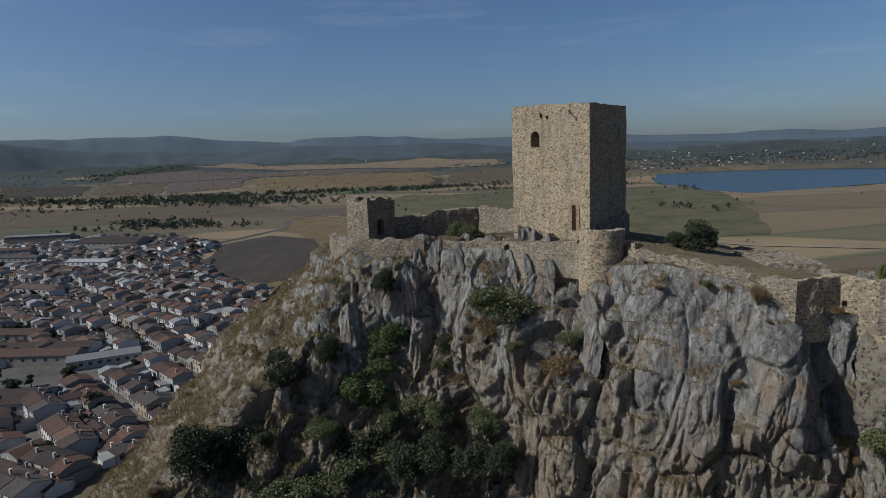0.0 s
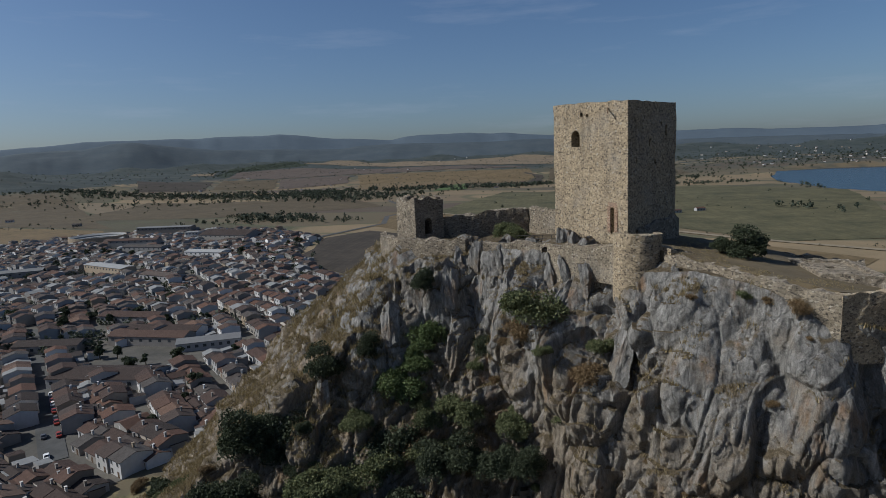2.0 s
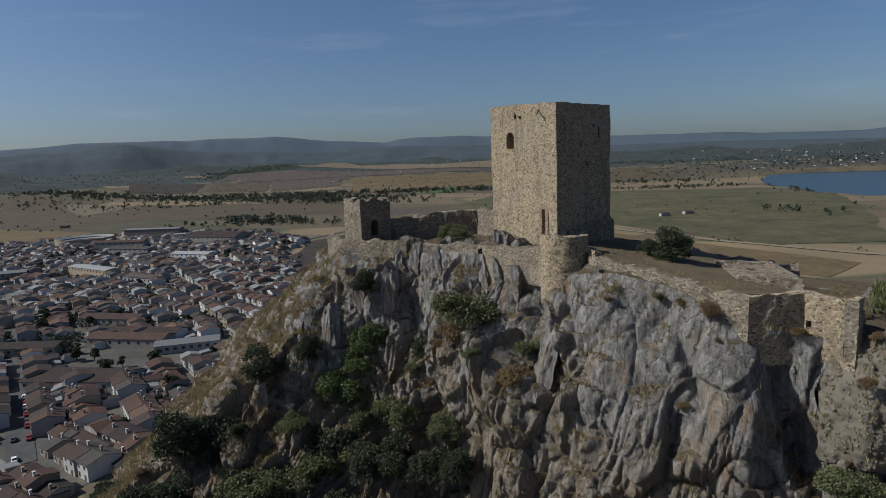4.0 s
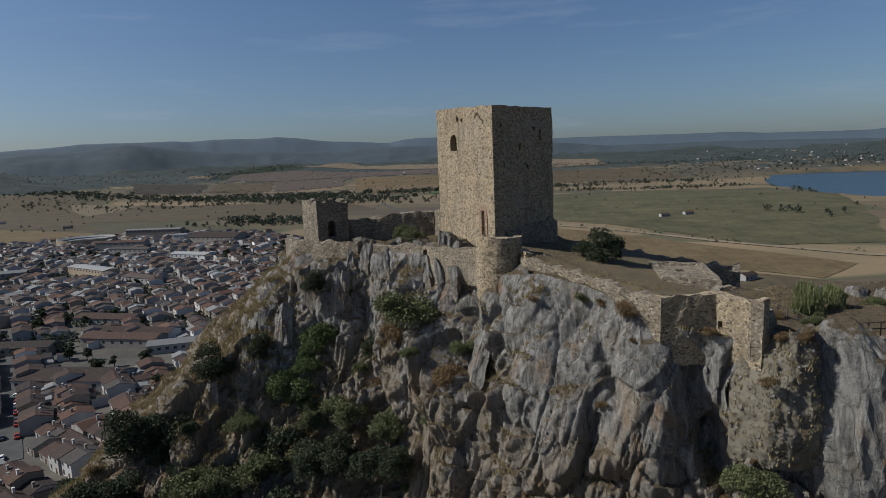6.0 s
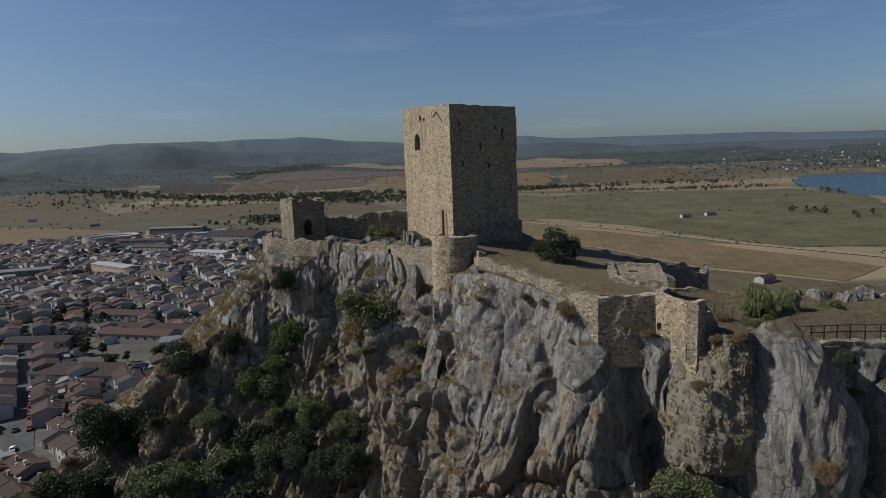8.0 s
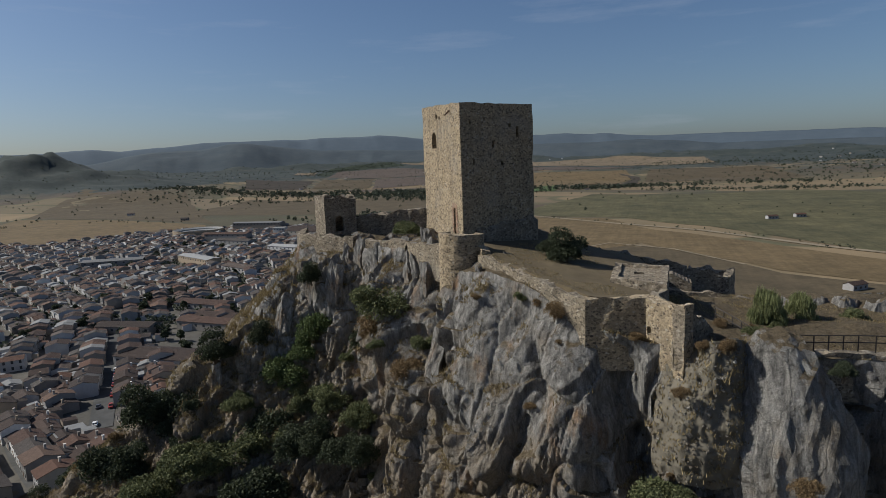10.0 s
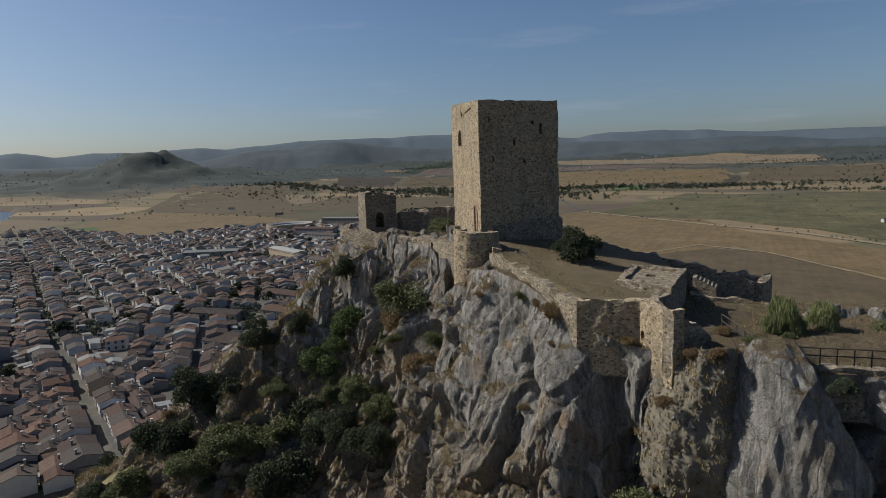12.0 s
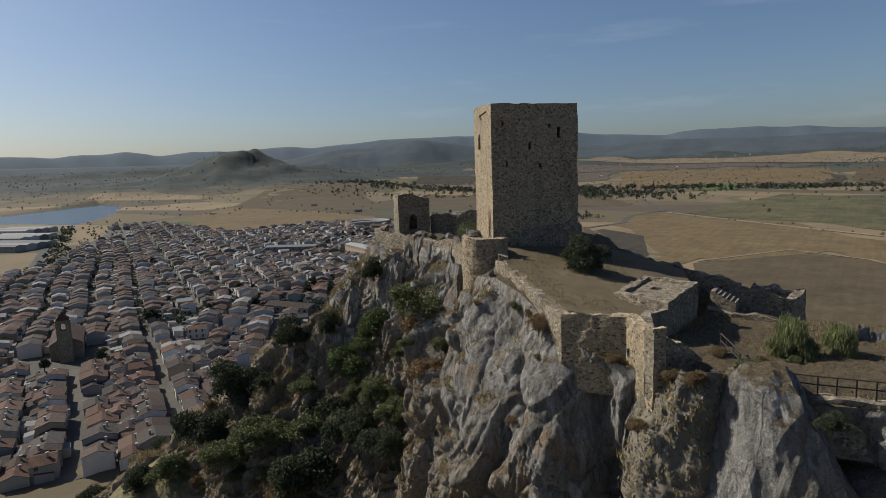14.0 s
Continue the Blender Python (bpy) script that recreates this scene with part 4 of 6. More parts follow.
LM, MR = math.dist(L, M), math.dist(M, R)


def keep():
    t = thing("castle_keep", "square medieval rubble-stone castle keep, roofless look, on bare rock", "tower")
    holes = arch(3.1, 4.45, 10.3, 12.2) + [(9.3, 9.85, 0.4, 3.4)]
    for s, z, w, h in ((4.6, 13.7, 0.35, 0.5), (5.5, 13.6, 0.4, 0.35)):
        holes.append((s, s + w, z, z + h))
    rows = ((7.7, 11.2, 0.4, 1.2), (4.3, 10.0, 0.3, 0.75), (5.5, 8.0, 0.35, 0.5), (1.6, 8.2, 0.25, 0.7), (1.2, 12.6, 0.2, 0.5), (6.6, 12.3, 0.4, 0.4), (9.3, 8.6, 0.3, 0.2))
    for s, z, w, h in rows:
        holes.append((LM + s, LM + s + w, z, z + h))
    def top(s):
        return 15.5 - 0.55 * min(s / LM, 1.0)
    part("wall", wall_mesh("wall", [L, M, R, K], -2.2, top, 1.9, STONE, holes, 0.45, 0.06, 0.09, True, 3), None, t)
    # low eroded footing along the shaded side
    d = ((R[0] - M[0]) / MR, (R[1] - M[1]) / MR)
    n = (d[1], -d[0])
    foot = [(M[0] + d[0] * 1.6 + n[0] * 0.35, M[1] + d[1] * 1.6 + n[1] * 0.35), (R[0] + d[0] * 0.25 + n[0] * 0.4, R[1] + d[1] * 0.25 + n[1] * 0.4)]
    part("footing", wall_mesh("footing", foot, -2.0, lambda s: 1.0 + 0.7 * s / MR, 0.6, STONE_DARK, (), 0.4, 0.1, 0.4, False, 5), None, t, "eroded stone footing")
    # brick-lined doorway
    dl = ((M[0] - L[0]) / LM, (M[1] - L[1]) / LM)
    nl = (dl[1], -dl[0])
    def onface(s, o):
        return (L[0] + dl[0] * s + nl[0] * o, L[1] + dl[1] * s + nl[1] * o)
    for s0, s1, z0, z1 in ((8.85, 9.29, 0.6, 3.5), (9.86, 10.35, 0.6, 3.5), (8.95, 10.3, 3.43, 4.0)):
        part("brick_surround", wall_mesh("brick_surround", [onface(s0, 0.05), onface(s1, 0.05)], z0, z1, 0.25, BRICK, (), 0.3, 0.03, 0.2, False, 7), None, t, "reddish brick door surround")
    slab = bmesh.new()
    slab.faces.new([slab.verts.new((x, y, 13.6)) for x, y in (L, M, R, K)])
    part("roof_deck", slab, STONE_DARK, t)
    a, b = onface(8.9, 0.0), onface(9.7, 0.9)
    part("timber_beam", tube([(a[0], a[1], 14.35), (b[0], b[1], 13.75)], [0.09, 0.07]), WOOD, t, "weathered beam end")
    return t


keep()


def boulder(x, y, z, rx, ry, rz, turn, lean, seed, label="weathered grey limestone slab beside the walls", cut=0.42):
    """A crag: a rounded block cut by facets and grooves."""
    bm = bmesh.new()
    bmesh.ops.create_icosphere(bm, subdivisions=5, radius=1.0)
    p = np.array([v.co[:] for v in bm.verts])
    rng = np.random.default_rng(seed)
    for k in range(16):
        n = rng.normal(size=3) * (1, 1, 0.5)
        n /= np.linalg.norm(n)
        over = np.maximum(0, p @ n - rng.uniform(cut, cut * 0.5 + 0.57))
        p = p - 0.98 * over[:, None] * n
    q = p * (rx, ry, rz)
    f1, f2, top = cells(q[:, 0] / 0.9 + seed, q[:, 1] / 0.9, q[:, 2] / 2.2, seed)
    g1, g2, low = cells(q[:, 0] / 0.45, q[:, 1] / 0.45 + seed, q[:, 2] / 0.9, seed + 3)
    d = 0.30 * (f1 ** 2 - 0.25) + 0.1 * top + 0.10 * (g1 ** 2 - 0.25) + 0.12 * fbm(q[:, 0] / 0.7, q[:, 1] / 0.7, q[:, 2] / 2.5, 3, seed + 5)
    q = q + p / np.maximum(np.linalg.norm(p, axis=1, keepdims=True), 0.1) * d[:, None]
    for v, c in zip(bm.verts, q):
        v.co = c
    ob = part("boulder", bm, ROCK, None)
    ob.matrix_basis = pose(x, y, z, lean, 0, turn)
    return tagged(ob, label, "rock", "rocks round the castle")


LOOSE_ROCKS_A = [(10.2, 75.2, -0.9, 1.5, 1.2, 2.0, 20, 8, 1), (11.6, 73.6, -1.3, 1.7, 1.2, 1.9, 60, -6, 2), (13.2, 71.4, -1.6, 2.0, 1.3, 2.0, 40, 4, 3), (15.2, 69.2, -1.7, 1.7, 1.3, 1.9, 50, 0, 4), (8.4, 76.2, -2.0, 1.6, 1.3, 1.2, 10, 0, 5), (8.6, 72.3, -4.4, 1.0, 0.9, 3.0, 30, -14, 6), (10.3, 70.4, -4.6, 0.9, 0.9, 3.2, 70, -12, 7), (12.4, 68.2, -4.2, 1.1, 0.9, 3.0, 20, -10, 8), (2.6, 76.6, -4.0, 1.1, 0.9, 2.6, 35, -14, 9), (-0.8, 78.4, -3.4, 1.5, 1.0, 2.4, 15, -10, 10)]
LOOSE_ROCKS_B = [(-3.4, 79.0, -4.0, 1.0, 0.9, 2.4, 40, -8, 11), (-2.0, 82.0, -1.7, 2.4, 1.4, 0.9, 15, 0, 12), (3.4, 80.0, -1.6, 2.2, 1.2, 0.9, 10, 0, 13), (7.2, 78.0, -1.6, 1.9, 1.2, 1.0, 20, 0, 14), (20.6, 61.6, -3.4, 1.2, 0.9, 2.4, 130, -10, 15), (22.6, 65.0, -1.5, 1.7, 1.0, 0.7, 30, 0, 16), (43.2, 53.2, -6.2, 1.5, 1.1, 1.1, 20, 0, 17), (30.2, 66.8, -3.0, 1.6, 1.0, 1.1, 60, 0, 18), (27.4, 68.5, -2.0, 1.6, 1.0, 1.0, 20, 0, 19)]
for row in LOOSE_ROCKS_A + LOOSE_ROCKS_B:
    boulder(*row)


# great slabs of the cliff: place, half sizes, turn, lean
CLIFF_SLABS = [(15.6, 62.0, -10.4, 1.7, 1.2, 4.6, -30, -26), (9.0, 68.4, -8.4, 1.5, 1.1, 4.6, -40, -26), (5.6, 71.2, -8.0, 1.7, 1.1, 4.8, -42, -28), (2.2, 73.2, -9.4, 1.6, 1.1, 4.6, -40, -24), (-4.4, 77.2, -7.2, 2.2, 1.3, 3.8, 20, -18), (-8.8, 78.2, -7.6, 2.0, 1.3, 3.6, 10, -16), (-12.6, 76.4, -12.0, 1.9, 1.3, 3.2, 0, -20), (-20.5, 71.0, -20.0, 1.5, 1.1, 2.6, -20, -12), (-25.5, 67.5, -24.5, 1.4, 1.0, 2.6, -10, -8), (-31.5, 63.0, -31.0, 1.6, 1.2, 2.6, 10, -8), (-17.0, 73.4, -16.6, 1.8, 1.2, 2.4, -10, -10)]
for k, row in enumerate(CLIFF_SLABS):
    boulder(*row, 40 + k, "large fissured limestone slab of the cliff face")
boulder(46.0, 50.9, -11.8, 4.9, 3.4, 7.8, 14, -14, 72, "huge rounded grey limestone boulder beside the cliff path", 0.72)


def yard_height(x, y):
    return -0.62 - 0.15 * (x - 19.5) + 0.015 * (y - 64) + 0.10 * fbm(x / 2.5, y / 2.5, 0.0, 4, 140)


def courtyard():
    """The trodden yard inside the cliff-edge walls, flush with their tops."""
    poly = [(17.6, 67.6), (19.6, 64.2), (21.0, 63.2), (25.6, 58.8), (31.8, 53.5), (36.1, 54.3), (38.3, 52.4), (37.3, 56.6), (37.9, 62), (37.6, 68.6), (35, 75.5), (29, 78), (24.6, 79), (23.0, 75.4)]
    bm = bmesh.new()
    bm.faces.new([bm.verts.new((x, y, 0)) for x, y in poly])
    for axis, lo, hi in ((0, 17, 39), (1, 52, 79)):
        c = lo
        while c < hi:
            co = (c, 0, 0) if axis == 0 else (0, c, 0)
            no = (1, 0, 0) if axis == 0 else (0, 1, 0)
            bmesh.ops.bisect_plane(bm, geom=bm.verts[:] + bm.edges[:] + bm.faces[:], plane_co=co, plane_no=no)
            c += 0.7
    rim = [e for e in bm.edges if e.is_boundary]
    ext = bmesh.ops.extrude_edge_only(bm, edges=rim)
    for v in bm.verts:
        v.co.z = float(yard_height(v.co.x, v.co.y))
    for v in [g for g in ext["geom"] if isinstance(g, bmesh.types.BMVert)]:
        v.co.z -= 4.0
    bmesh.ops.recalc_face_normals(bm, faces=bm.faces[:])
    ob = part("courtyard_ground", bm, EARTH, None)
    return tagged(ob, "trodden dry earth and straw grass in the castle yard", "ground", kind="structure")


courtyard()


# ---- round turret ----
def turret():
    t = thing("round_turret", "half-round rubble-stone turret on the cliff edge", "tower")
    cx, cy, r = 17.5, 65.6, 2.45
    pts = [(cx + r * math.cos(a), cy + r * math.sin(a)) for a in np.linspace(radians(150), radians(375), 22)]
    part("wall", wall_mesh("wall", pts, -6.2, 1.15, 0.7, STONE, (), 0.4, 0.06, 0.12, False, 13), None, t)
    deck = bmesh.new()
    deck.faces.new([deck.verts.new((cx + 2.1 * math.cos(a), cy + 2.1 * math.sin(a), 0.35)) for a in np.linspace(0, 2 * math.pi, 20, endpoint=False)])
    part("deck", deck, EARTH, t)
    return t


turret()


# ---- gatehouse ----
def gatehouse():
    t = thing("gatehouse", "small roofless square stone gatehouse with arched door", "tower")
    a, b = (-14.1, 89.3), (-10.6, 86.2)
    c = (-7.0, 89.6)
    d = (-10.5, 92.8)
    l1, l2 = math.dist(a, b), math.dist(b, c)
    holes = arch(l1 + 1.6, l1 + 2.9, -1.4, 1.0) + [(l1 * 0.45, l1 * 0.45 + 0.3, 1.6, 2.3)]
    part("wall", wall_mesh("wall", [a, b, c, d], -5.5, lambda s: 3.9 + 0.25 * math.sin(s * 1.9), 0.8, STONE_DARK, holes, 0.4, 0.06, 0.35, True, 17), None, t)
    return t


gatehouse()


# ---- curtain walls ----
def curtain(label, path, low, top, thick, seed, holes=(), material=STONE, ragged=0.3):
    ob = new("castle_wall", wall_mesh("castle_wall", path, low, top, thick, material, holes, 0.45, 0.08, ragged, False, seed))
    return tagged(ob, label, "wall", group="castle walls")


curtain("low rubble-stone curtain wall along the cliff edge", [(-17, 90), (-15.8, 86.2), (-12.5, 82.6), (-7, 80.6), (-2.5, 79.3)], -6.5, -1.3, 0.9, 23, (), STONE_DARK)
curtain("rubble-stone retaining wall between rock slabs", [(0, 78.2), (4.2, 76.6), (7.6, 75.6)], -5.5, -1.3, 0.9, 25, (), STONE_DARK)
curtain("ruined stone wall with a narrow tall gap", [(4.6, 75.6), (7.4, 74.0), (9.6, 71.2), (12.2, 69.0), (15.2, 67.4)], -6, lambda s: -1.5 + 0.08 * s, 0.9, 27, [(3.5, 4.4, -5.2, -1.4)], STONE_WALL)
curtain("rubble-stone wall foot beside the round turret", [(12.4, 68.6), (14.8, 66.6), (15.6, 64.6)], -4.6, -0.6, 0.8, 29, (), STONE_WALL)
curtain("long dark courtyard wall behind the gatehouse", [(-7.5, 90.5), (2.5, 92.5), (5.5, 93.0)], -4, lambda s: 0.6 + 0.1 * s, 0.9, 31, (), STONE_DARK)
curtain("tall dark courtyard wall joining the keep", [(5.5, 93.3), (12, 86), (13, 84.5)], -4, 1.6, 0.9, 33, (), STONE_DARK)
curtain("rubble-stone parapet wall stepping down the cliff edge", [(19.8, 63.6), (20.6, 62.6), (25.4, 58.2), (31.6, 52.7)], -7, lambda s: -0.9 - 0.115 * s, 0.8, 35, (), STONE_WALL)
curtain("high rubble-stone bastion wall on the cliff", [(31.6, 52.7), (36.2, 53.7), (38.9, 50.9)], -8.6, lambda s: -2.6, 0.9, 37, [(4.9, 5.3, -5.4, -4.8)])
curtain("short return wall of the bastion", [(38.9, 50.9), (41.2, 54.4)], -7.5, lambda s: -2.7 - 0.55 * s, 0.9, 39, (), STONE_DARK)
curtain("low wall beside the keep", [(18.6, 66.0), (20.4, 63.2)], -3.0, -0.4, 0.9, 41)
curtain("weathered rear wall along the back of the yard", [(40.5, 75.8), (34, 78.2), (28, 80.4), (25.5, 81.2)], -7.5, lambda s: -3.9 + 0.14 * s, 0.8, 43, (), STONE_DARK, 0.4)


SLOPE = [((37.2, 53.0, -5.6), (36.2, 48.6, -14.5)), ((38.7, 51.0, -5.9), (38.2, 47.2, -14.5)), ((40.4, 50.6, -5.0), (40.6, 46.8, -14.5)), ((42.2, 51.0, -4.9), (42.4, 46.9, -14.0)), ((43.8, 52.6, -5.2), (44.2, 48.6, -13.0))]


def slope_point(u, v):
    """A place on the rubble slope below the bastion: u across, v down."""
    k = np.linspace(0, 1, len(SLOPE))
    up, low = np.array([p[0] for p in SLOPE], float), np.array([p[1] for p in SLOPE], float)
    a = np.stack([np.interp(u, k, up[:, i]) for i in range(3)], -1)
    b = np.stack([np.interp(u, k, low[:, i]) for i in range(3)], -1)
    p = a + (b - a) * v[..., None]
    lump = 0.75 * fbm(p[..., 0] / 2.2, p[..., 2] / 3.0, 0.0, 4, 160) - 1.6 * np.abs(2 * u - 1) ** 3 - 1.4 * v ** 4 + 0.16 * fbm(p[..., 0] / 0.5, p[..., 2] / 0.6, 0.0, 3, 161) + 0.35 * np.sin(math.pi * np.clip(v * 1.2, 0, 1))
    return p + lump[..., None] * np.array((-0.15, -0.9, 0.4))


def rubble_slope():
    V, U = np.meshgrid(np.linspace(0, 1, 80), np.linspace(0, 1, 70), indexing="ij")
    P = slope_point(U, V)
    idx = np.arange(V.size).reshape(V.shape)
    q = np.stack([idx[:-1, :-1], idx[1:, :-1], idx[1:, 1:], idx[:-1, 1:]], -1).reshape(-1, 4)
    tagged(new("slope", mesh_of("slope", P.reshape(-1, 3), q, RUBBLE_EARTH, shade=True)), "steep earth slope with dry grass below the bastion", "ground", kind="structure")
    rng = np.random.default_rng(163)
    base = np.array([(1, 0, 0), (-1, 0, 0), (0, 1, 0), (0, -1, 0), (0, 0, 1), (0, 0, -1)], float)
    tri = np.array([(0, 2, 4), (2, 1, 4), (1, 3, 4), (3, 0, 4), (2, 0, 5), (1, 2, 5), (3, 1, 5), (0, 3, 5)])
    u, v = rng.random(900), rng.random(900)
    c = slope_point(u, v)
    size = (0.05 + 0.16 * rng.random(900) ** 3)[:, None, None]
    verts = c[:, None, :] + base[None] * size * rng.uniform(0.6, 1.2, (900, 6, 1)) + rng.normal(size=(900, 6, 3)) * 0.03
    faces = (tri[None] + 6 * np.arange(900)[:, None, None]).reshape(-1, 3)
    tagged(new("rubble", mesh_of("rubble", verts.reshape(-1, 3), faces, ROCK)), "loose grey stones strewn over the slope", "stones", kind="stuff")


rubble_slope()


def platform():
    t = thing("ruined_platform", "flat-topped ruined stone cistern platform with two openings", "ruin")
    a, b, c, d = (33.1, 60.2), (37.9, 58.4), (38.3, 66.8), (33.2, 68.2)
    part("wall", wall_mesh("wall", [a, b, c, d], -7.5, -2.3, 0.7, STONE_DARK, (), 0.45, 0.08, 0.12, True, 45), None, t)
    bm = bmesh.new()
    pts = [(33.5, 60.6), (37.5, 59.1), (37.9, 66.4), (33.6, 67.7)]
    hole = [(35.1, 63.3), (36.0, 63.3), (36.0, 64.4), (35.1, 64.4)]
    o = [bm.verts.new((x, y, -2.55)) for x, y in pts]
    i = [bm.verts.new((x, y, -2.5)) for x, y in hole]
    low = [bm.verts.new((x, y, -4.2)) for x, y in hole]
    for k in range(4):
        bm.faces.new((o[k], o[(k + 1) % 4], i[(k + 1) % 4], i[k]))
        bm.faces.new((i[k], i[(k + 1) % 4], low[(k + 1) % 4], low[k]))
    bm.faces.new(low)
    part("top", bm, STONE_DARK, t, "rubble-paved top with an opening")
    return t


platform()
curtain("low terrace wall below the ruined platform", [(38.9, 51.6), (37.2, 56.4), (38.0, 58.3)], -7.5, -3.0, 0.7, 47, (), STONE_DARK)
curtain("low dark wall across the sunken yard", [(38.4, 70.4), (42.4, 70.9), (47.0, 70.6)], -8.8, lambda s: -5.3 - 0.12 * s, 0.8, 51, (), STONE_DARK, 0.2)
for k in range(9):
    boulder(49.4 + 2.1 * k, 68.6 + 0.9 * math.sin(1.7 * k), -6.7, 2.1, 1.9, 1.7 + 0.3 * math.sin(2.3 * k), 37 * k, 6, 90 + k, "pale weathered limestone bank beside the terrace")
curtain("broken end wall of the yard", [(39.5, 75.0), (42.0, 75.6), (44.8, 76.2), (45.8, 79), (41, 80.5)], -8.5, lambda s: -4.8 + 0.2 * math.sin(s), 0.8, 49, (), STONE_DARK, 0.5)


def stairs():
    t = thing("stone_stairs", "short flight of worn stone steps beside the platform", "stairs")
    for k in range(6):
        x = 38.5 + 0.36 * k
        part("step", boxes((x, 71.2, -8.0, x + 0.38, 73.4, -3.9 - 0.18 * k)), STONE_DARK, t)
    return t


stairs()
curtain("dark retaining wall below the cliff path", [(44.6, 52.6), (46.6, 53.2), (51, 54.2), (65, 56.6)], -10, lambda s: -6.15 - 0.03 * s, 0.8, 53, (), STONE_DARK, 0.15)


def railing(path, h, label):
    t = thing("railing", label, "railing", group="iron railings")
    pts = []
    for p, q in zip(path, path[1:]):
        n = max(1, round(math.dist(p, q) / 1.15))
        pts += [tuple(p[i] + (q[i] - p[i]) * k / n for i in range(3)) for k in range(n)]
    pts.append(path[-1])
    for p in pts:
        part("post", tube([(p[0], p[1], p[2] - 0.3), (p[0], p[1], p[2] + h)], [0.045, 0.045]), IRON, t)
    for f in (0.5, 0.98):
        part("rail", tube([(p[0], p[1], p[2] + h * f) for p in pts], [0.045] * len(pts)), IRON, t)
    return t


railing([(41.7, 58.2, -5.3), (42.8, 56.6, -5.6), (43.9, 55.1, -6.0)], 1.1, "rusty iron handrail on the steps to the terrace")
railing([(45.2, 53.6, -6.1), (48, 54.2, -6.2), (51, 54.8, -6.2), (58, 56, -6.4), (64, 57, -6.7)], 1.1, "weathered iron railing along the cliff path")
railing([(4.4, 78.0, -1.5), (8.8, 76.6, -1.3), (10.4, 74.8, -1.0)], 0.9, "grey iron railing at the courtyard edge")


# ---- town ----
TOWN = [(-112, 150), (-84, 210), (-72, 300), (-88, 395), (-150, 432), (-238, 560), (-262, 690), (-350, 770), (-540, 800), (-660, 700), (-700, 560), (-1000, 610), (-1010, 540), (-640, 300), (-520, 130), (-400, -10), (-215, 5), (-135, 88)]
SPECIAL = [(-236, 318, 21), (-160, 272, 16), (-242, 262, 18), (-300, 440, 21), (-330, 560, 24), (-420, 590, 27), (-470, 640, 30), (-182, 255, 33), (-568, 700, 42), (-262, 141, 26), (-376, 478, 34), (-375, 690, 34), (-515, 765, 38), (-465, 460, 32), (-930, 400, 120)]


WIN_MESH = {}


def window_mesh(w, h):
    key = (w, h)
    if key not in WIN_MESH:
        bm = boxes((-w / 2, -0.06, 0, w / 2, 0.04, h))
        me = bpy.data.meshes.new("window")
        bm.to_mesh(me)
        bm.free()
        me.materials.append(GLASS)
        sill = boxes((-w / 2 - 0.12, -0.14, -0.12, w / 2 + 0.12, 0.05, 0))
        ms = bpy.data.meshes.new("sill")
        sill.to_mesh(ms)
        sill.free()
        ms.materials.append(WHITE)
        WIN_MESH[key] = (me, ms)
    return WIN_MESH[key]


def house(w, d, h, rise, floors, bays):
    """A terraced house, street front along x at y = 0, with a ridge along the street."""
    t = thing("house", "whitewashed terraced town house with a clay tile roof", "house", "town houses")
    bm = bmesh.new()
    f = [bm.verts.new(p) for p in ((0, 0, -1), (w, 0, -1), (w, 0, h), (0, 0, h))]
    r = [bm.verts.new(p) for p in ((0, d, -1), (w, d, -1), (w, d, h - 0.3), (0, d, h - 0.3))]
    g = [bm.verts.new((0, d * 0.5, h + rise - 0.12)), bm.verts.new((w, d * 0.5, h + rise - 0.12))]
    bm.faces.new(f)
    bm.faces.new(r[::-1])
    bm.faces.new((f[0], f[3], g[0], r[3], r[0]))
    bm.faces.new((f[1], r[1], r[2], g[1], f[2]))
    part("wall", bm, WHITE, t)
    bm = bmesh.new()
    for y0, z0, y1, z1 in ((-0.35, h - 0.08, d * 0.5, h + rise), (d + 0.35, h - 0.38, d * 0.5, h + rise)):
        a = [bm.verts.new(p) for p in ((-0.06, y0, z0), (w + 0.06, y0, z0), (w + 0.06, y1, z1), (-0.06, y1, z1))]
        c = [bm.verts.new((v.co.x, v.co.y, v.co.z - 0.16)) for v in a]
        bm.faces.new(a if y0 < y1 else a[::-1])
        bm.faces.new(c[::-1] if y0 < y1 else c)
        for k in range(4):
            bm.faces.new((a[k], a[(k + 1) % 4], c[(k + 1) % 4], c[k]))
    bmesh.ops.recalc_face_normals(bm, faces=bm.faces[:])
    part("roof", bm, ROOF, t)
    part("chimney", boxes((w * 0.3, d * 0.62, h + rise * 0.5, w * 0.3 + 0.7, d * 0.62 + 0.6, h + rise + 0.9), (w * 0.3 - 0.08, d * 0.62 - 0.08, h + rise + 0.9, w * 0.3 + 0.78, d * 0.62 + 0.68, h + rise + 1.02)), WHITE, t)
    for fl in range(floors):
        for k in range(bays):
            x = w * (k + 0.5) / bays
            for y, rot in ((0.0, 0), (d, math.pi)):
                if y == 0.0 and fl == 0 and k == bays // 2:
                    continue
                if y and (k + fl) % 2:
                    continue
                me, ms = window_mesh(1.0, 1.5)
                win = new("window", me)
                win.parent = t
                win.location, win.rotation_euler = (x, y, 0.9 + fl * 2.9), (0, 0, rot)
                if not y:
                    sl = new("sill", ms)
                    sl.parent = win
    part("door", boxes((w * (bays // 2 + 0.5) / bays - 0.55, -0.05, 0.0, w * (bays // 2 + 0.5) / bays + 0.55, 0.05, 2.1)), WOOD, t)
    return t


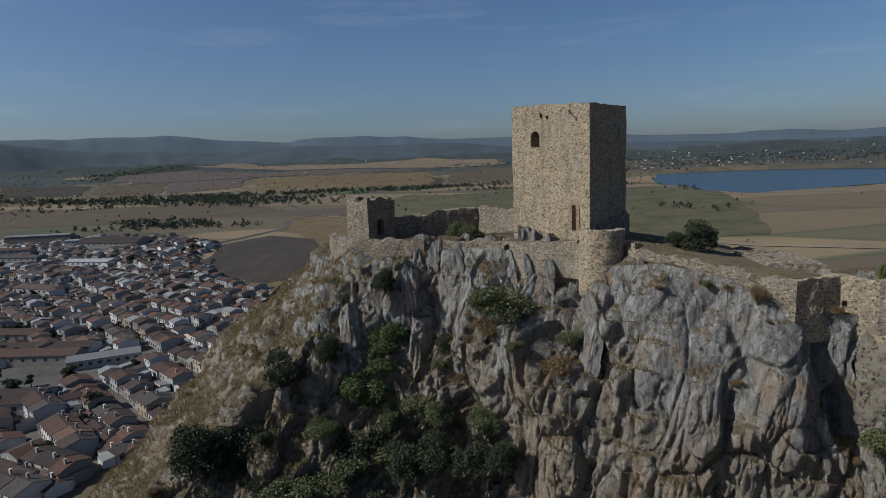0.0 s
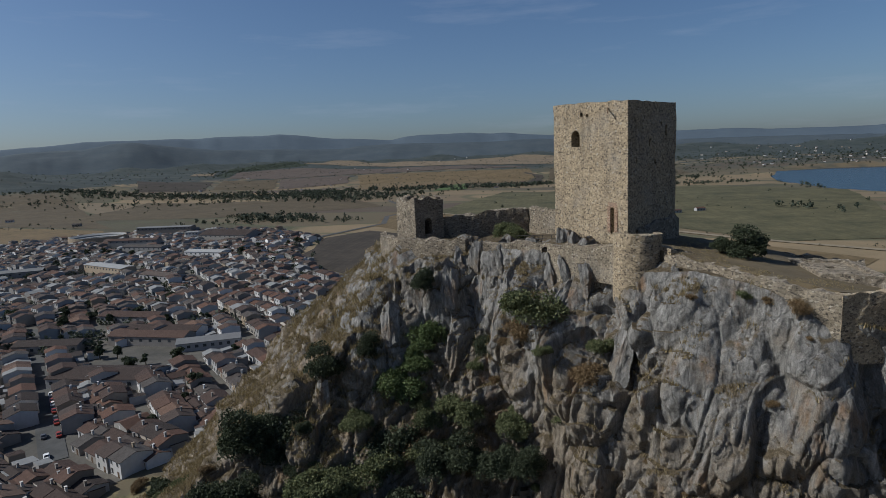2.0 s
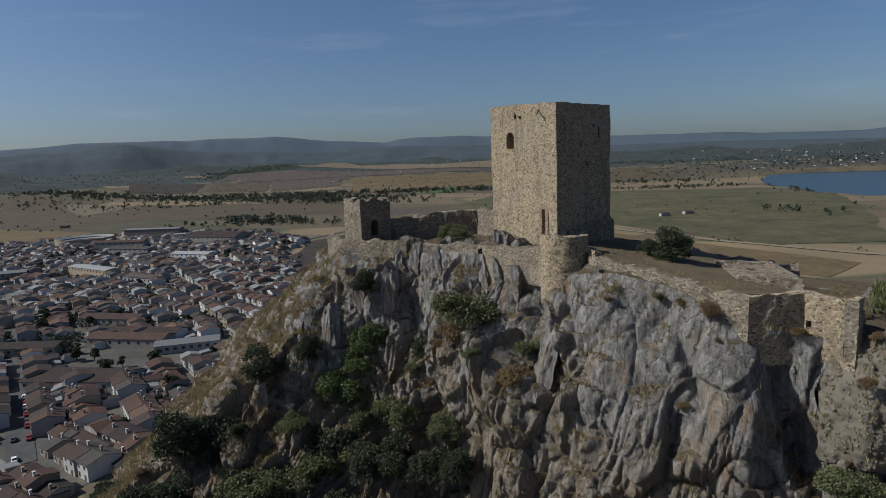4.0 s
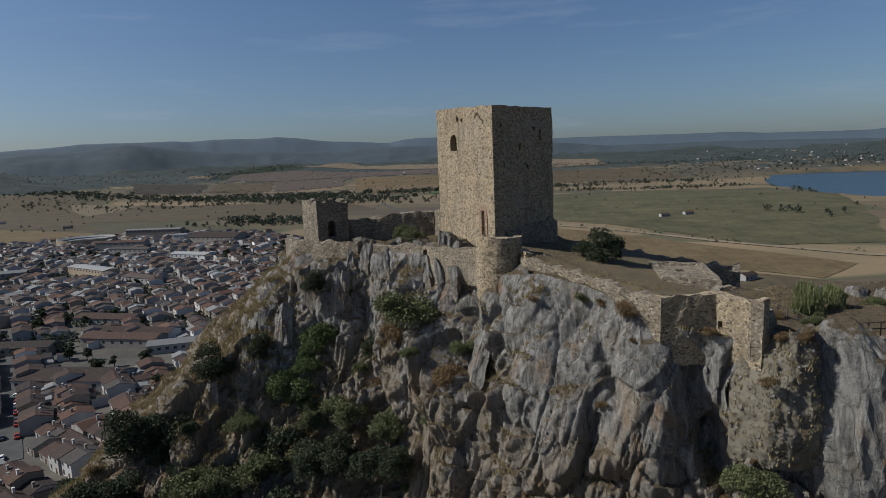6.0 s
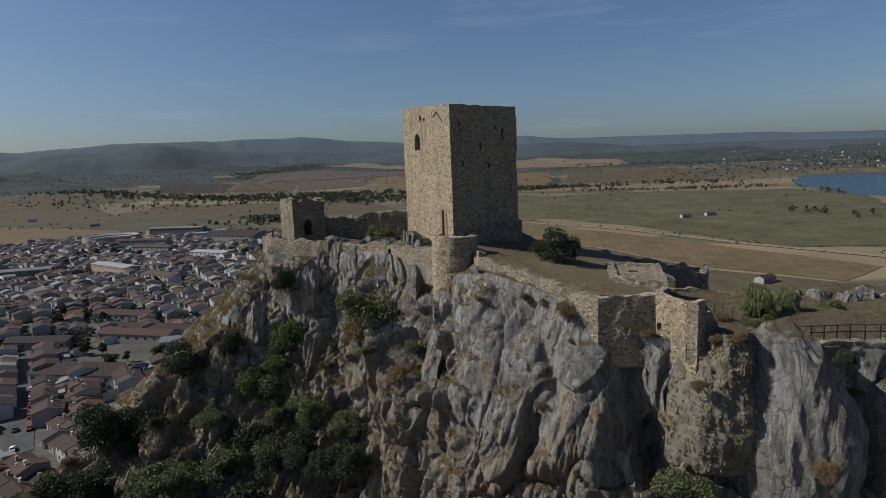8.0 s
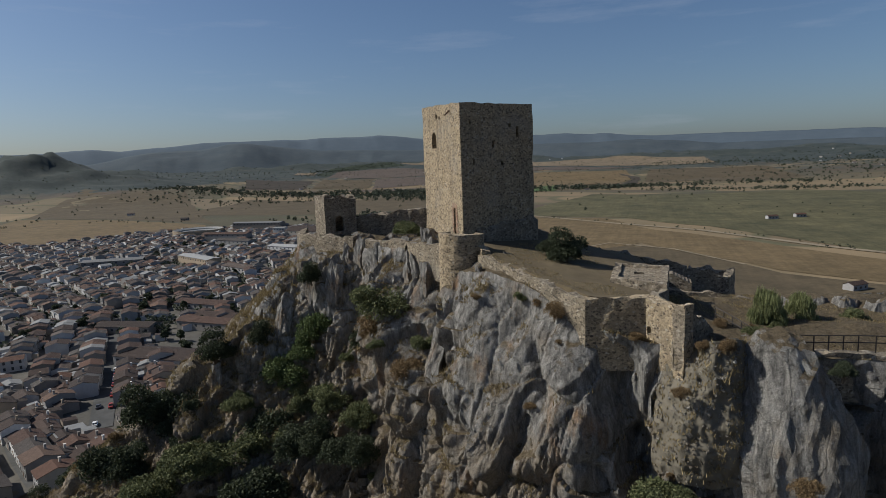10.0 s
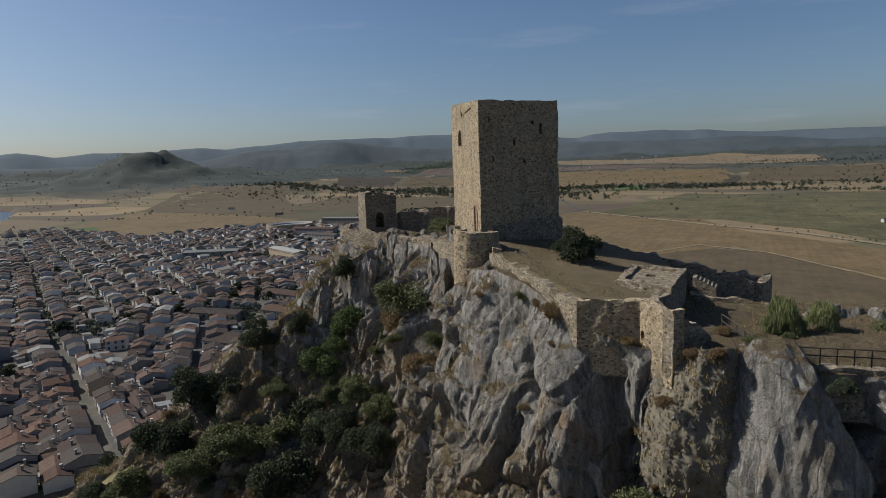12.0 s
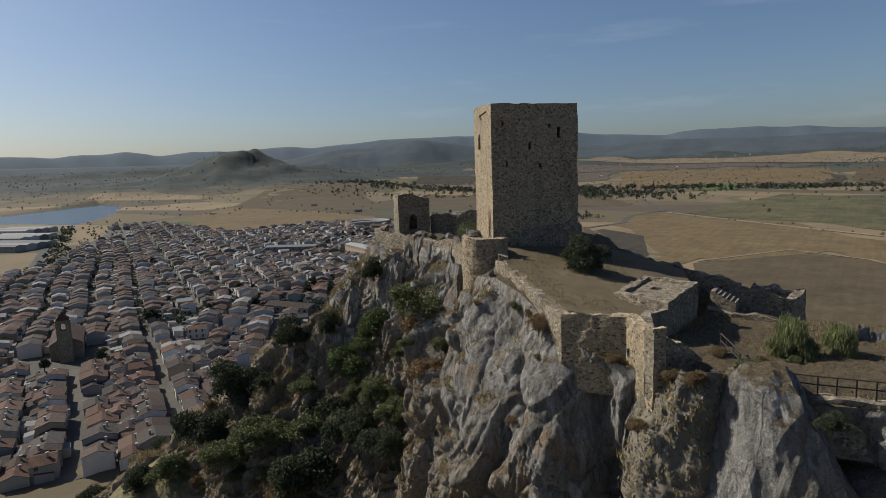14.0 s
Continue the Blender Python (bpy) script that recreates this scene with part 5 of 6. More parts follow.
random.seed(7)
TEMPLATES = []
for w in (5.4, 7.2, 9.5):
    for d, floors in ((7.5, 1), (8.5, 2), (10.0, 2), (9.5, 1)):
        TEMPLATES.append((w, d, 3.2 if floors == 1 else 5.5, 0.5 + d * 0.09, floors, 2 if w < 8 else 3))


def plots():
    """House plots in rows along the streets: place, heading, template number."""
    rng = random.Random(11)
    out = []
    for sector, (ox, oy), ang in ((1, (-361, 264), math.atan2(-0.443, 0.897)), (2, (-197, 207), math.atan2(-0.70, 0.71))):
        ca, sa = math.cos(ang), math.sin(ang)
        for row in range(-26, 28):
            base = row * 30.0 + rng.uniform(-1.5, 1.5)
            for side, off in ((1, 2.9), (-1, -2.9), (1, 12.4)):
                a = -760.0
                if off > 12 and rng.random() < 0.15:
                    continue
                while a < 420:
                    k = rng.randrange(len(TEMPLATES)) if off < 12 else rng.choice([0, 4, 8])
                    w, d = TEMPLATES[k][0], TEMPLATES[k][1]
                    if abs(((a + 300 + row * 23) % 118)) < 7 or rng.random() < (0.03 if off < 12 else 0.12):
                        a += 7
                        continue
                    b = base + off + rng.uniform(-0.5, 0.5) + (rng.uniform(-3, 3) if off > 12 else 0)
                    # streets bend a little
                    b += 7.0 * float(vnoise(a / 85, row / 3.0, 0.0, 150)) * min(1.0, abs(row) / 2)
                    x, y = ox + ca * a - sa * b, oy + sa * a + ca * b
                    mx, my = ox + ca * (a + w / 2) - sa * (b + side * d / 2), oy + sa * (a + w / 2) + ca * (b + side * d / 2)
                    second = mx > -300 and my > 178 and my - 178 > -0.55 * (mx + 190) - 30
                    ok = bool(inside(mx, my, TOWN)) and (second == (sector == 2))
                    ok = ok and not any(math.hypot(mx - sx, my - sy) < sr for sx, sy, sr in SPECIAL)
                    if ok and sector == 1 and float(seg_dist(np.array(mx), np.array(my), ST3)) < 9.5:
                        ok = False
                    if ok and sector == 2 and float(seg_dist(np.array(mx), np.array(my), MAIN)) < 10.5:
                        ok = False
                    if ok and rng.random() < 0.10 * smooth(200, 600, math.hypot(mx, my)):
                        ok = False
                    if ok:
                        if side == 1:
                            out.append((x, y, ang, k, mx, my, rng.random()))
                        else:
                            out.append((ox + ca * (a + w) - sa * b, oy + sa * (a + w) + ca * b, ang + math.pi, k, mx, my, rng.random()))
                    a += w + (0.0 if rng.random() < 0.86 else rng.uniform(0.5, 4))
    out.sort(key=lambda p: math.hypot(p[4] + 20, p[5]))
    return out


draped("town_ground", TOWN, YARDS, 0.12, "dusty paved town ground between houses", "ground", 30)
PLOTS = plots()
NEAR = PLOTS[:290]
protos = {}
for x, y, ang, k, mx, my, q in NEAR:
    z = float(ground_height(mx, my))
    m = pose(x, y, z, 0, 0, math.degrees(ang) + (q - 0.5) * 2.5)
    if q > 0.93:
        w, d = TEMPLATES[k][:2]
        m = pose(mx, my, z, 0, 0, math.degrees(ang) + 90) @ pose(-w / 2, -d / 2, 0)
    if k not in protos:
        protos[k] = house(*TEMPLATES[k])
        protos[k].matrix_basis = m
    else:
        copy_thing(protos[k], m)


def far_town(plot_rows):
    """The rest of the town as one mesh: walls, roofs, windows, back-yard sheds."""
    verts, faces, kinds = [], [], []
    def add(ps, fs, kind):
        o = len(verts)
        verts.extend(ps)
        for f in fs:
            faces.append(tuple(o + i for i in f))
            kinds.append(kind)
    rng = random.Random(5)
    for x, y, ang, k, mx, my, q in plot_rows:
        w, d, h, rise, floors, bays = TEMPLATES[k]
        h *= 0.9 + 0.3 * rng.random()
        z = float(ground_height(mx, my))
        ang += (q - 0.5) * 0.05
        ca, sa = math.cos(ang), math.sin(ang)
        if q > 0.90:
            ca, sa = -sa, ca
            x, y = mx - ca * w / 2 + sa * d / 2, my - sa * w / 2 - ca * d / 2
        def P(u, v, t):
            return (x + ca * u - sa * v, y + sa * u + ca * v, z + t)
        add([P(0, 0, -1), P(w, 0, -1), P(w, d, -1), P(0, d, -1), P(0, 0, h), P(w, 0, h), P(w, d, h), P(0, d, h), P(0, d / 2, h + rise - 0.1), P(w, d / 2, h + rise - 0.1)],
            [(0, 1, 5, 4), (2, 3, 7, 6), (3, 0, 4, 8, 7), (1, 2, 6, 9, 5)], 0)
        add([P(-0.1, -0.35, h), P(w + 0.1, -0.35, h), P(w + 0.1, d / 2, h + rise), P(-0.1, d / 2, h + rise), P(w + 0.1, d + 0.35, h), P(-0.1, d + 0.35, h)], [(0, 1, 2, 3), (3, 2, 4, 5)], 1 if rng.random() < 0.88 else 3)
        for fl in range(floors):
            for b in range(bays):
                u = w * (b + 0.5) / bays
                for v in (-0.05, d + 0.05):
                    ps = [P(u - 0.5, v, 0.9 + fl * 2.9), P(u + 0.5, v, 0.9 + fl * 2.9), P(u + 0.5, v, 2.4 + fl * 2.9), P(u - 0.5, v, 2.4 + fl * 2.9)]
                    add(ps, [(0, 1, 2, 3) if v < 0 else (3, 2, 1, 0)], 2)
    # sheds and walls in the yards of all plots
    for x, y, ang, k, mx, my, q in PLOTS:
        if rng.random() < 0.8:
            w, d = TEMPLATES[k][0], TEMPLATES[k][1]
            z = float(ground_height(mx, my))
            ca, sa = math.cos(ang), math.sin(ang)
            u0, v0 = rng.uniform(0, w * 0.5), d + rng.uniform(0.4, 3)
            sw, sd, sh = rng.uniform(3, 6), rng.uniform(3, 6), rng.uniform(2.3, 3.4)
            def P(u, v, t):
                return (x + ca * u - sa * v, y + sa * u + ca * v, z + t)
            add([P(u0, v0, -1), P(u0 + sw, v0, -1), P(u0 + sw, v0 + sd, -1), P(u0, v0 + sd, -1), P(u0, v0, sh + 0.5), P(u0 + sw, v0, sh + 0.5), P(u0 + sw, v0 + sd, sh), P(u0, v0 + sd, sh)],
                [(0, 1, 5, 4), (1, 2, 6, 5), (2, 3, 7, 6), (3, 0, 4, 7)], 0)
            add([P(u0 - 0.1, v0 - 0.1, sh + 0.53), P(u0 + sw + 0.1, v0 - 0.1, sh + 0.53), P(u0 + sw + 0.1, v0 + sd + 0.2, sh + 0.02), P(u0 - 0.1, v0 + sd + 0.2, sh + 0.02)], [(0, 1, 2, 3)], 1 if rng.random() < 0.6 else 3)
    me = mesh_of("town_houses", verts, faces, [WHITE_FAR, ROOF_FAR, GLASS, SHED], kinds)
    return tagged(new("town_houses", me), "dense whitewashed town houses with brown clay roofs", "houses", kind="stuff")


far_town(PLOTS[290:])


def hall(name, label, category, cx, cy, w, d, h, rise, deg, roof, wall=None, bays=6, sheds=1):
    """A long gabled building of one or more parallel sheds, with windows."""
    t = thing(name, label, category, at=(cx, cy, float(ground_height(cx, cy))))
    t.rotation_euler = (0, 0, radians(deg))
    for s in range(sheds):
        y0 = -d / 2 + d * s / sheds
        y1 = -d / 2 + d * (s + 1) / sheds
        bm = bmesh.new()
        v = [bm.verts.new(p) for p in ((-w / 2, y0, -1), (w / 2, y0, -1), (w / 2, y1, -1), (-w / 2, y1, -1), (-w / 2, y0, h), (w / 2, y0, h), (w / 2, y1, h), (-w / 2, y1, h), (-w / 2, (y0 + y1) / 2, h + rise), (w / 2, (y0 + y1) / 2, h + rise))]
        for f in ((0, 1, 5, 4), (2, 3, 7, 6), (3, 0, 4, 8, 7), (1, 2, 6, 9, 5)):
            bm.faces.new([v[i] for i in f])
        part("wall", bm, wall or WHITE, t)
        bm = bmesh.new()
        for ya, yb in ((y0 - 0.4, (y0 + y1) / 2), (y1 + 0.4, (y0 + y1) / 2)):
            a = [bm.verts.new(p) for p in ((-w / 2 - 0.4, ya, h + 0.05), (w / 2 + 0.4, ya, h + 0.05), (w / 2 + 0.4, yb, h + rise + 0.12), (-w / 2 - 0.4, yb, h + rise + 0.12))]
            c = [bm.verts.new((q.co.x, q.co.y, q.co.z + 0.18)) for q in a]
            bm.faces.new(a)
            bm.faces.new(c)
            for k in range(4):
                bm.faces.new((a[k], a[(k + 1) % 4], c[(k + 1) % 4], c[k]))
        bmesh.ops.recalc_face_normals(bm, faces=bm.faces[:])
        part("roof", bm, roof, t)
    for k in range(bays):
        me, ms = window_mesh(1.6, 1.4)
        for y, rot in ((-d / 2, 0), (d / 2, math.pi)):
            win = new("window", me)
            win.parent = t
            win.location, win.rotation_euler = (-w / 2 + w * (k + 0.5) / bays, y, h - 2.4), (0, 0, rot)
    return t


hall("school_building", "long low school hall with reddish roof and white walls", "building", -178, 222, 46, 17, 4.5, 2.2, 2, ROOF, bays=9)
hall("school_building", "twin-roofed reddish hall with white walls by the yard", "building", -195, 282, 44, 22, 5.0, 2.0, -2, ROOF, bays=8, sheds=2)
hall("public_building", "white two-storey public building with rows of windows", "building", -376, 476, 62, 14, 7.0, 1.0, -24, SHED, bays=12)
hall("warehouse", "large brick warehouse with brown pitched roof", "building", -375, 690, 70, 32, 8, 5, -10, ROOF, bays=10)
hall("apartment_block", "pale three-storey block at the town edge", "building", -515, 768, 78, 16, 10, 1.2, 6, SHED, bays=14)
hall("apartment_block", "small white apartment block at the town edge", "building", -425, 690, 16, 12, 11, 0.8, 6, SHED, bays=4)
for fx, fy, w, d, h, deg, roof in ((-236, 318, 40, 13, 4.6, -4, ROOF), (-160, 272, 30, 10, 4.2, 24, SHED), (-242, 262, 34, 12, 4.4, 8, ROOF), (-300, 440, 40, 14, 5.5, -20, ROOF), (-330, 560, 46, 16, 6, -12, SHED), (-420, 590, 52, 15, 8, -8, ROOF), (-470, 640, 60, 14, 9, 4, ROOF)):
    hall("long_hall", "long low hall standing among the town houses", "building", fx, fy, w, d, h, 1.6, deg, roof, bays=8)
for fx, fy, deg in ((187, 862, 20), (222, 880, 20), (-80, 1850, 0), (160, 436, 40), (-55, 2040, 10), (-770, 900, 15), (-1000, 1000, 30), (-120, 1700, 5)):
    hall("farmhouse", "small white farmhouse alone among dry fields", "house", fx, fy, 13, 7, 3.6, 1.6, deg, ROOF, bays=3)
hall("workshop", "long grey-roofed workshop among houses", "building", -465, 460, 56, 16, 5, 1.5, 30, SHED, bays=8)
for fx, fy in ((-1090, 428), (-960, 372), (-850, 325)):
    hall("factory_shed", "wide factory with grey saw-tooth sheds", "building", fx, fy, 90, 62, 7, 1.6, 22, SHED, bays=10, sheds=4)


def bullring():
    t = thing("bullring", "round white open bullring with grey tiers", "building", at=(-568, 700, float(ground_height(-568, 700))))
    n, r1, r0 = 40, 34, 21
    bm = bmesh.new()
    ring = []
    for r, z in ((r1, -1), (r1, 8), (r1 - 1, 8), (r0, 2), (r0, 0)):
        ring.append([bm.verts.new((r * math.cos(k * 2 * math.pi / n), r * math.sin(k * 2 * math.pi / n), z)) for k in range(n)])
    for a, b in list(zip(ring, ring[1:]))[:2]:
        for k in range(n):
            bm.faces.new((a[k], a[(k + 1) % n], b[(k + 1) % n], b[k]))
    part("outer_wall", bm, WHITE, t)
    bm = bmesh.new()
    rr = [[bm.verts.new((r * math.cos(k * 2 * math.pi / n), r * math.sin(k * 2 * math.pi / n), z)) for k in range(n)] for r, z in ((r1 - 1, 7.9), (r1 - 5, 6), (r1 - 5, 5), (r1 - 9, 3.8), (r1 - 9, 3), (r0, 2), (r0, 0.1))]
    for a, b in zip(rr, rr[1:]):
        for k in range(n):
            bm.faces.new((a[k], a[(k + 1) % n], b[(k + 1) % n], b[k]))
    part("seating", bm, SHED, t)
    bm = bmesh.new()
    bm.faces.new([bm.verts.new((r0 * math.cos(k * 2 * math.pi / n), r0 * math.sin(k * 2 * math.pi / n), 0.5)) for k in range(n)])
    part("arena", bm, TRACK, t)
    return t


bullring()


def church():
    t = thing("church", "brown stone parish church with a square bell tower", "church", at=(-268, 141, float(ground_height(-268, 141))))
    t.rotation_euler = (0, 0, radians(-26))
    bm = bmesh.new()
    w, d, h, rise = 34, 14, 8, 4
    v = [bm.verts.new(p) for p in ((-w, -d / 2, -1), (0, -d / 2, -1), (0, d / 2, -1), (-w, d / 2, -1), (-w, -d / 2, h), (0, -d / 2, h), (0, d / 2, h), (-w, d / 2, h), (-w, 0, h + rise), (0, 0, h + rise))]
    for f in ((0, 1, 5, 4), (2, 3, 7, 6), (3, 0, 4, 8, 7), (1, 2, 6, 9, 5)):
        bm.faces.new([v[i] for i in f])
    part("nave", bm, STONE_DARK, t)
    bm = bmesh.new()
    for ya in (-d / 2 - 0.5, d / 2 + 0.5):
        a = [bm.verts.new(p) for p in ((-w - 0.4, ya, h - 0.1), (0.4, ya, h - 0.1), (0.4, 0, h + rise + 0.15), (-w - 0.4, 0, h + rise + 0.15))]
        bm.faces.new(a if ya < 0 else a[::-1])
    part("roof", bm, ROOF, t)
    shaft = [(0.02, -3), (6, -3), (6, 3), (0.02, 3)]
    bell = []
    for k in range(4):
        bell += arch(6 * k + 1.9, 6 * k + 4.1, 15.6, 19.4)
    part("bell_tower", wall_mesh("bell_tower", shaft, -1, 20.4, 0.9, STONE_DARK, bell, 1.2, 0.03, 0.03, True, 61), None, t)
    part("cornice", boxes((-0.3, -3.3, 20.4, 6.3, 3.3, 20.8)), STONE_DARK, t)
    bm = bmesh.new()
    b4 = [bm.verts.new(p) for p in ((0, -3, 20.82), (6, -3, 20.82), (6, 3, 20.82), (0, 3, 20.82))]
    tip = bm.verts.new((3, 0, 25))
    for k in range(4):
        bm.faces.new((b4[k], b4[(k + 1) % 4], tip))
    part("spire", bm, ROOF, t)
    return t


church()


def car(m, colour):
    t = thing("car", "parked " + colour[0] + " car at the kerb", "car", "parked cars")
    paint, nt, b = mat(colour[0] + "_car_paint", 0.35)
    b.inputs["Base Color"].default_value = (*colour[1], 1)
    bm = boxes((-2.1, -0.85, 0.3, 2.1, 0.85, 0.85))
    top = [bm.verts.new(p) for p in ((-1.5, -0.7, 0.85), (1.0, -0.7, 0.85), (1.0, 0.7, 0.85), (-1.5, 0.7, 0.85), (-1.1, -0.6, 1.42), (0.4, -0.6, 1.42), (0.4, 0.6, 1.42), (-1.1, 0.6, 1.42))]
    bm.faces.new([top[i] for i in (4, 5, 6, 7)])
    bmesh.ops.bevel(bm, geom=[e for e in bm.edges if e.is_manifold], offset=0.12, segments=2, affect="EDGES")
    part("body", bm, paint, t)
    bm = bmesh.new()
    g = [bm.verts.new((x, y, z)) for x, y, z in ((-1.5, -0.7, 0.85), (1.0, -0.7, 0.85), (1.0, 0.7, 0.85), (-1.5, 0.7, 0.85), (-1.1, -0.6, 1.41), (0.4, -0.6, 1.41), (0.4, 0.6, 1.41), (-1.1, 0.6, 1.41))]
    for f in ((0, 1, 5, 4), (1, 2, 6, 5), (2, 3, 7, 6), (3, 0, 4, 7)):
        bm.faces.new([g[i] for i in f])
    part("windows", bm, GLASS, t)
    for x in (-1.3, 1.3):
        for y in (-0.8, 0.8):
            part("wheel", tube([(x, y - 0.1, 0.32), (x, y + 0.1, 0.32)], [0.32, 0.32], 10), IRON, t)
    t.matrix_basis = m
    return t


cars = [car(pose(-150, 157.5, -79.6, 0, 0, 135), c) for c in (("white", (0.7, 0.7, 0.7)),)] + [car(pose(-163, 170.5, -79.6, 0, 0, 135), ("dark grey", (0.08, 0.08, 0.09))), car(pose(-172, 142.5, -79.6, 0, 0, -26), ("red", (0.25, 0.04, 0.03)))]
for k in range(14):
    s = 0.06 + 0.06 * k
    for line, off, deg in ((ST3, 2.6, 135), (MAIN[3:5], 2.6, -26), (MAIN[2:4], -2.6, -30)):
        (ax, ay), (bx, by) = line[-2], line[-1]
        l = math.hypot(bx - ax, by - ay)
        if random.random() < 0.55:
            x, y = ax + (bx - ax) * s - (by - ay) / l * off, ay + (by - ay) * s + (bx - ax) / l * off
            copy_thing(cars[k % 3], pose(x, y, float(ground_height(x, y)) + 0.35, 0, 0, math.degrees(math.atan2(by - ay, bx - ax))))


# ---- trees, bushes and grass ----
def leaf_mesh(name, blobs, per, size, material, seed, squash=0.85, thin=0.55, upright=0.0):
    """A crown of many small leaf blades round a number of uneven clumps."""
    rng = np.random.default_rng(seed)
    pts = []
    for (bx, by, bz, br) in blobs:
        n = int(per * br * br)
        d = rng.normal(size=(n, 3))
        d /= np.linalg.norm(d, axis=1, keepdims=True)
        d[:, 2] = np.where(d[:, 2] < -0.35, -d[:, 2] * 0.6, d[:, 2])
        rad = br * (0.55 + 0.5 * rng.random(n) ** 0.6) * (1 + 0.28 * vnoise(d[:, 0] * 2.4 + bx, d[:, 1] * 2.4 + by, d[:, 2] * 2.4, seed))
        pts.append(np.column_stack([bx + d[:, 0] * rad, by + d[:, 1] * rad, bz + d[:, 2] * rad * squash]))
    c = np.concatenate(pts)
    n = len(c)
    a = rng.normal(size=(n, 3)) + np.array((0, 0, upright))
    a /= np.linalg.norm(a, axis=1, keepdims=True)
    b = np.cross(a, rng.normal(size=(n, 3)))
    b /= np.linalg.norm(b, axis=1, keepdims=True)
    s = size * (0.6 + 0.8 * rng.random((n, 1)))
    v = np.stack([c - a * s, c + b * s * thin, c + a * s, c - b * s * thin], 1).reshape(-1, 3)
    f = np.arange(4 * n).reshape(n, 4)
    return mesh_of(name, v, f, material)


def bush(kind, seed, radius=1.0):
    """A shrub of unit radius on a few forked stems."""
    rng = random.Random(seed)
    material, name, label = {"oak": (LEAF_DARK, "bush", "dark green evergreen bush growing from the rock"), "fig": (LEAF_GREEN, "bush", "bright green leafy fig bush on the cliff"), "olive": (LEAF_OLIVE, "bush", "grey-green wild olive bush on a ledge"), "dry": (LEAF_DRY, "bush", "dry brown withered shrub on the rock"), "broom": (LEAF_BROOM, "bush", "feathery yellow-green shrub on the terrace")}[kind]
    t = thing(name, label, "bush", "bushes on the rock")
    blobs = []
    for k in range(11):
        a, r = rng.uniform(0, 6.28), rng.uniform(0.1, 0.72)
        blobs.append((r * math.cos(a), r * math.sin(a), rng.uniform(0.1, 0.95) * (1.15 - 0.5 * r), rng.uniform(0.32, 0.58)))
    stems = bmesh.new()
    for bx, by, bz, br in blobs[:6]:
        tube([(0, 0, -0.4), (bx * 0.35, by * 0.35, bz * 0.4), (bx, by, bz)], [0.06, 0.04, 0.012], 5, stems)
    part("stem", stems, BARK, t)
    part("crown", leaf_mesh("crown", blobs, {"dry": 2600, "broom": 5200}.get(kind, 4600), {"broom": 0.11}.get(kind, 0.045), material, seed, 0.85, 0.10 if kind == "broom" else 0.55, 3.0 if kind == "broom" else 0.0), None, t)
    return t


BUSH_KIND = {k: [bush(k, s + i) for i in range(3)] for k, s in (("oak", 100), ("fig", 200), ("olive", 300), ("dry", 400), ("broom", 500))}
FIRST = {id(b): True for v in BUSH_KIND.values() for b in v}


def plant(kind, x, y, z, r, tall=1.0):
    rng = random.Random(int(x * 31 + y * 17 + z * 7))
    r = r * 1.2 if kind in ("oak", "olive") else r
    b = BUSH_KIND[kind][rng.randrange(3)]
    m = pose(x, y, z, 0, 0, rng.uniform(0, 360)) @ Matrix.Diagonal((r, r, r * tall, 1))
    if FIRST.pop(id(b), False):
        b.matrix_basis = m
        return b
    c = copy_thing(b, Matrix())
    c.matrix_basis = m
    return c


PLANTS = {}
PLANTS["fig"] = [(-7.7, 76.0, -14.8, 2.86), (-10.8, 73.7, -21.0, 3.39), (-9.1, 75.4, -17.9, 2.58)]
PLANTS["olive"] = [(6.3, 68.8, -8.9, 3.03), (-3.4, 71.8, -22.3, 2.3), (-6.8, 71.3, -24.1, 1.96), (13.5, 63.4, -11.4, 1.23), (9.6, 64.4, -19.7, 1.06), (-13.4, 67.3, -29.2, 3.05), (-15.4, 68.6, -23.0, 1.59), (-17.7, 62.9, -29.0, 2.77), (25.6, 57.3, -4.0, 0.63), (23.9, 58.5, -4.6, 0.65), (21.0, 57.2, -15.5, 1.35), (37.4, 47.6, -16.8, 1.8), (-18.9, 62.6, -29.4, 3.12), (-22.9, 59.4, -31.8, 2.66), (-35.0, 58.2, -37.3, 2.77), (-6.6, 68.5, -27.1, 2.46), (53.5, 64, -7.0, 1.2), (3.5, 86, -2.6, 2.0)]
PLANTS["dry"] = [(5.3, 69.3, -11.7, 2.06), (12.4, 61.8, -14.6, 2.08), (-7.8, 69.3, -27.4, 2.99), (28.9, 54.4, -4.7, 1.0), (27.1, 56.3, -4.3, 0.62), (24.4, 57.6, -8.5, 0.81), (45.7, 44.7, -13.0, 0.95), (41.8, 50.0, -5.6, 0.8), (40.2, 50.6, -5.7, 0.7), (38.6, 48.6, -8.6, 0.6), (-11.0, 59.5, -35.1, 3.3), (41.5, 57.5, -6.6, 0.9)]
PLANTS["oak"] = [(-7.6, 76.2, -6.9, 1.56), (-15.0, 74.5, -15.4, 1.8), (-0.4, 75.5, -15.4, 1.69), (-11.7, 70.1, -27.0, 3.39), (-25.6, 68.7, -25.3, 3.43), (-29.3, 66.1, -25.5, 3.28), (-26.1, 67.7, -27.3, 2.93), (-20.5, 70.7, -17.1, 2.38), (-29.7, 60.6, -30.5, 3.23), (48.9, 50.3, -6.9, 0.82), (-9.1, 61.9, -32.8, 3.92), (-39.0, 55.8, -38.8, 2.43), (-27.7, 62.0, -30.3, 2.41), (28.4, 65.6, -1.6, 1.9), (26.4, 67.6, -1.3, 1.2)]
PLANTS["broom"] = [(46.1, 60.9, -6.5, 1.7), (48.9, 62.5, -6.5, 1.5)]
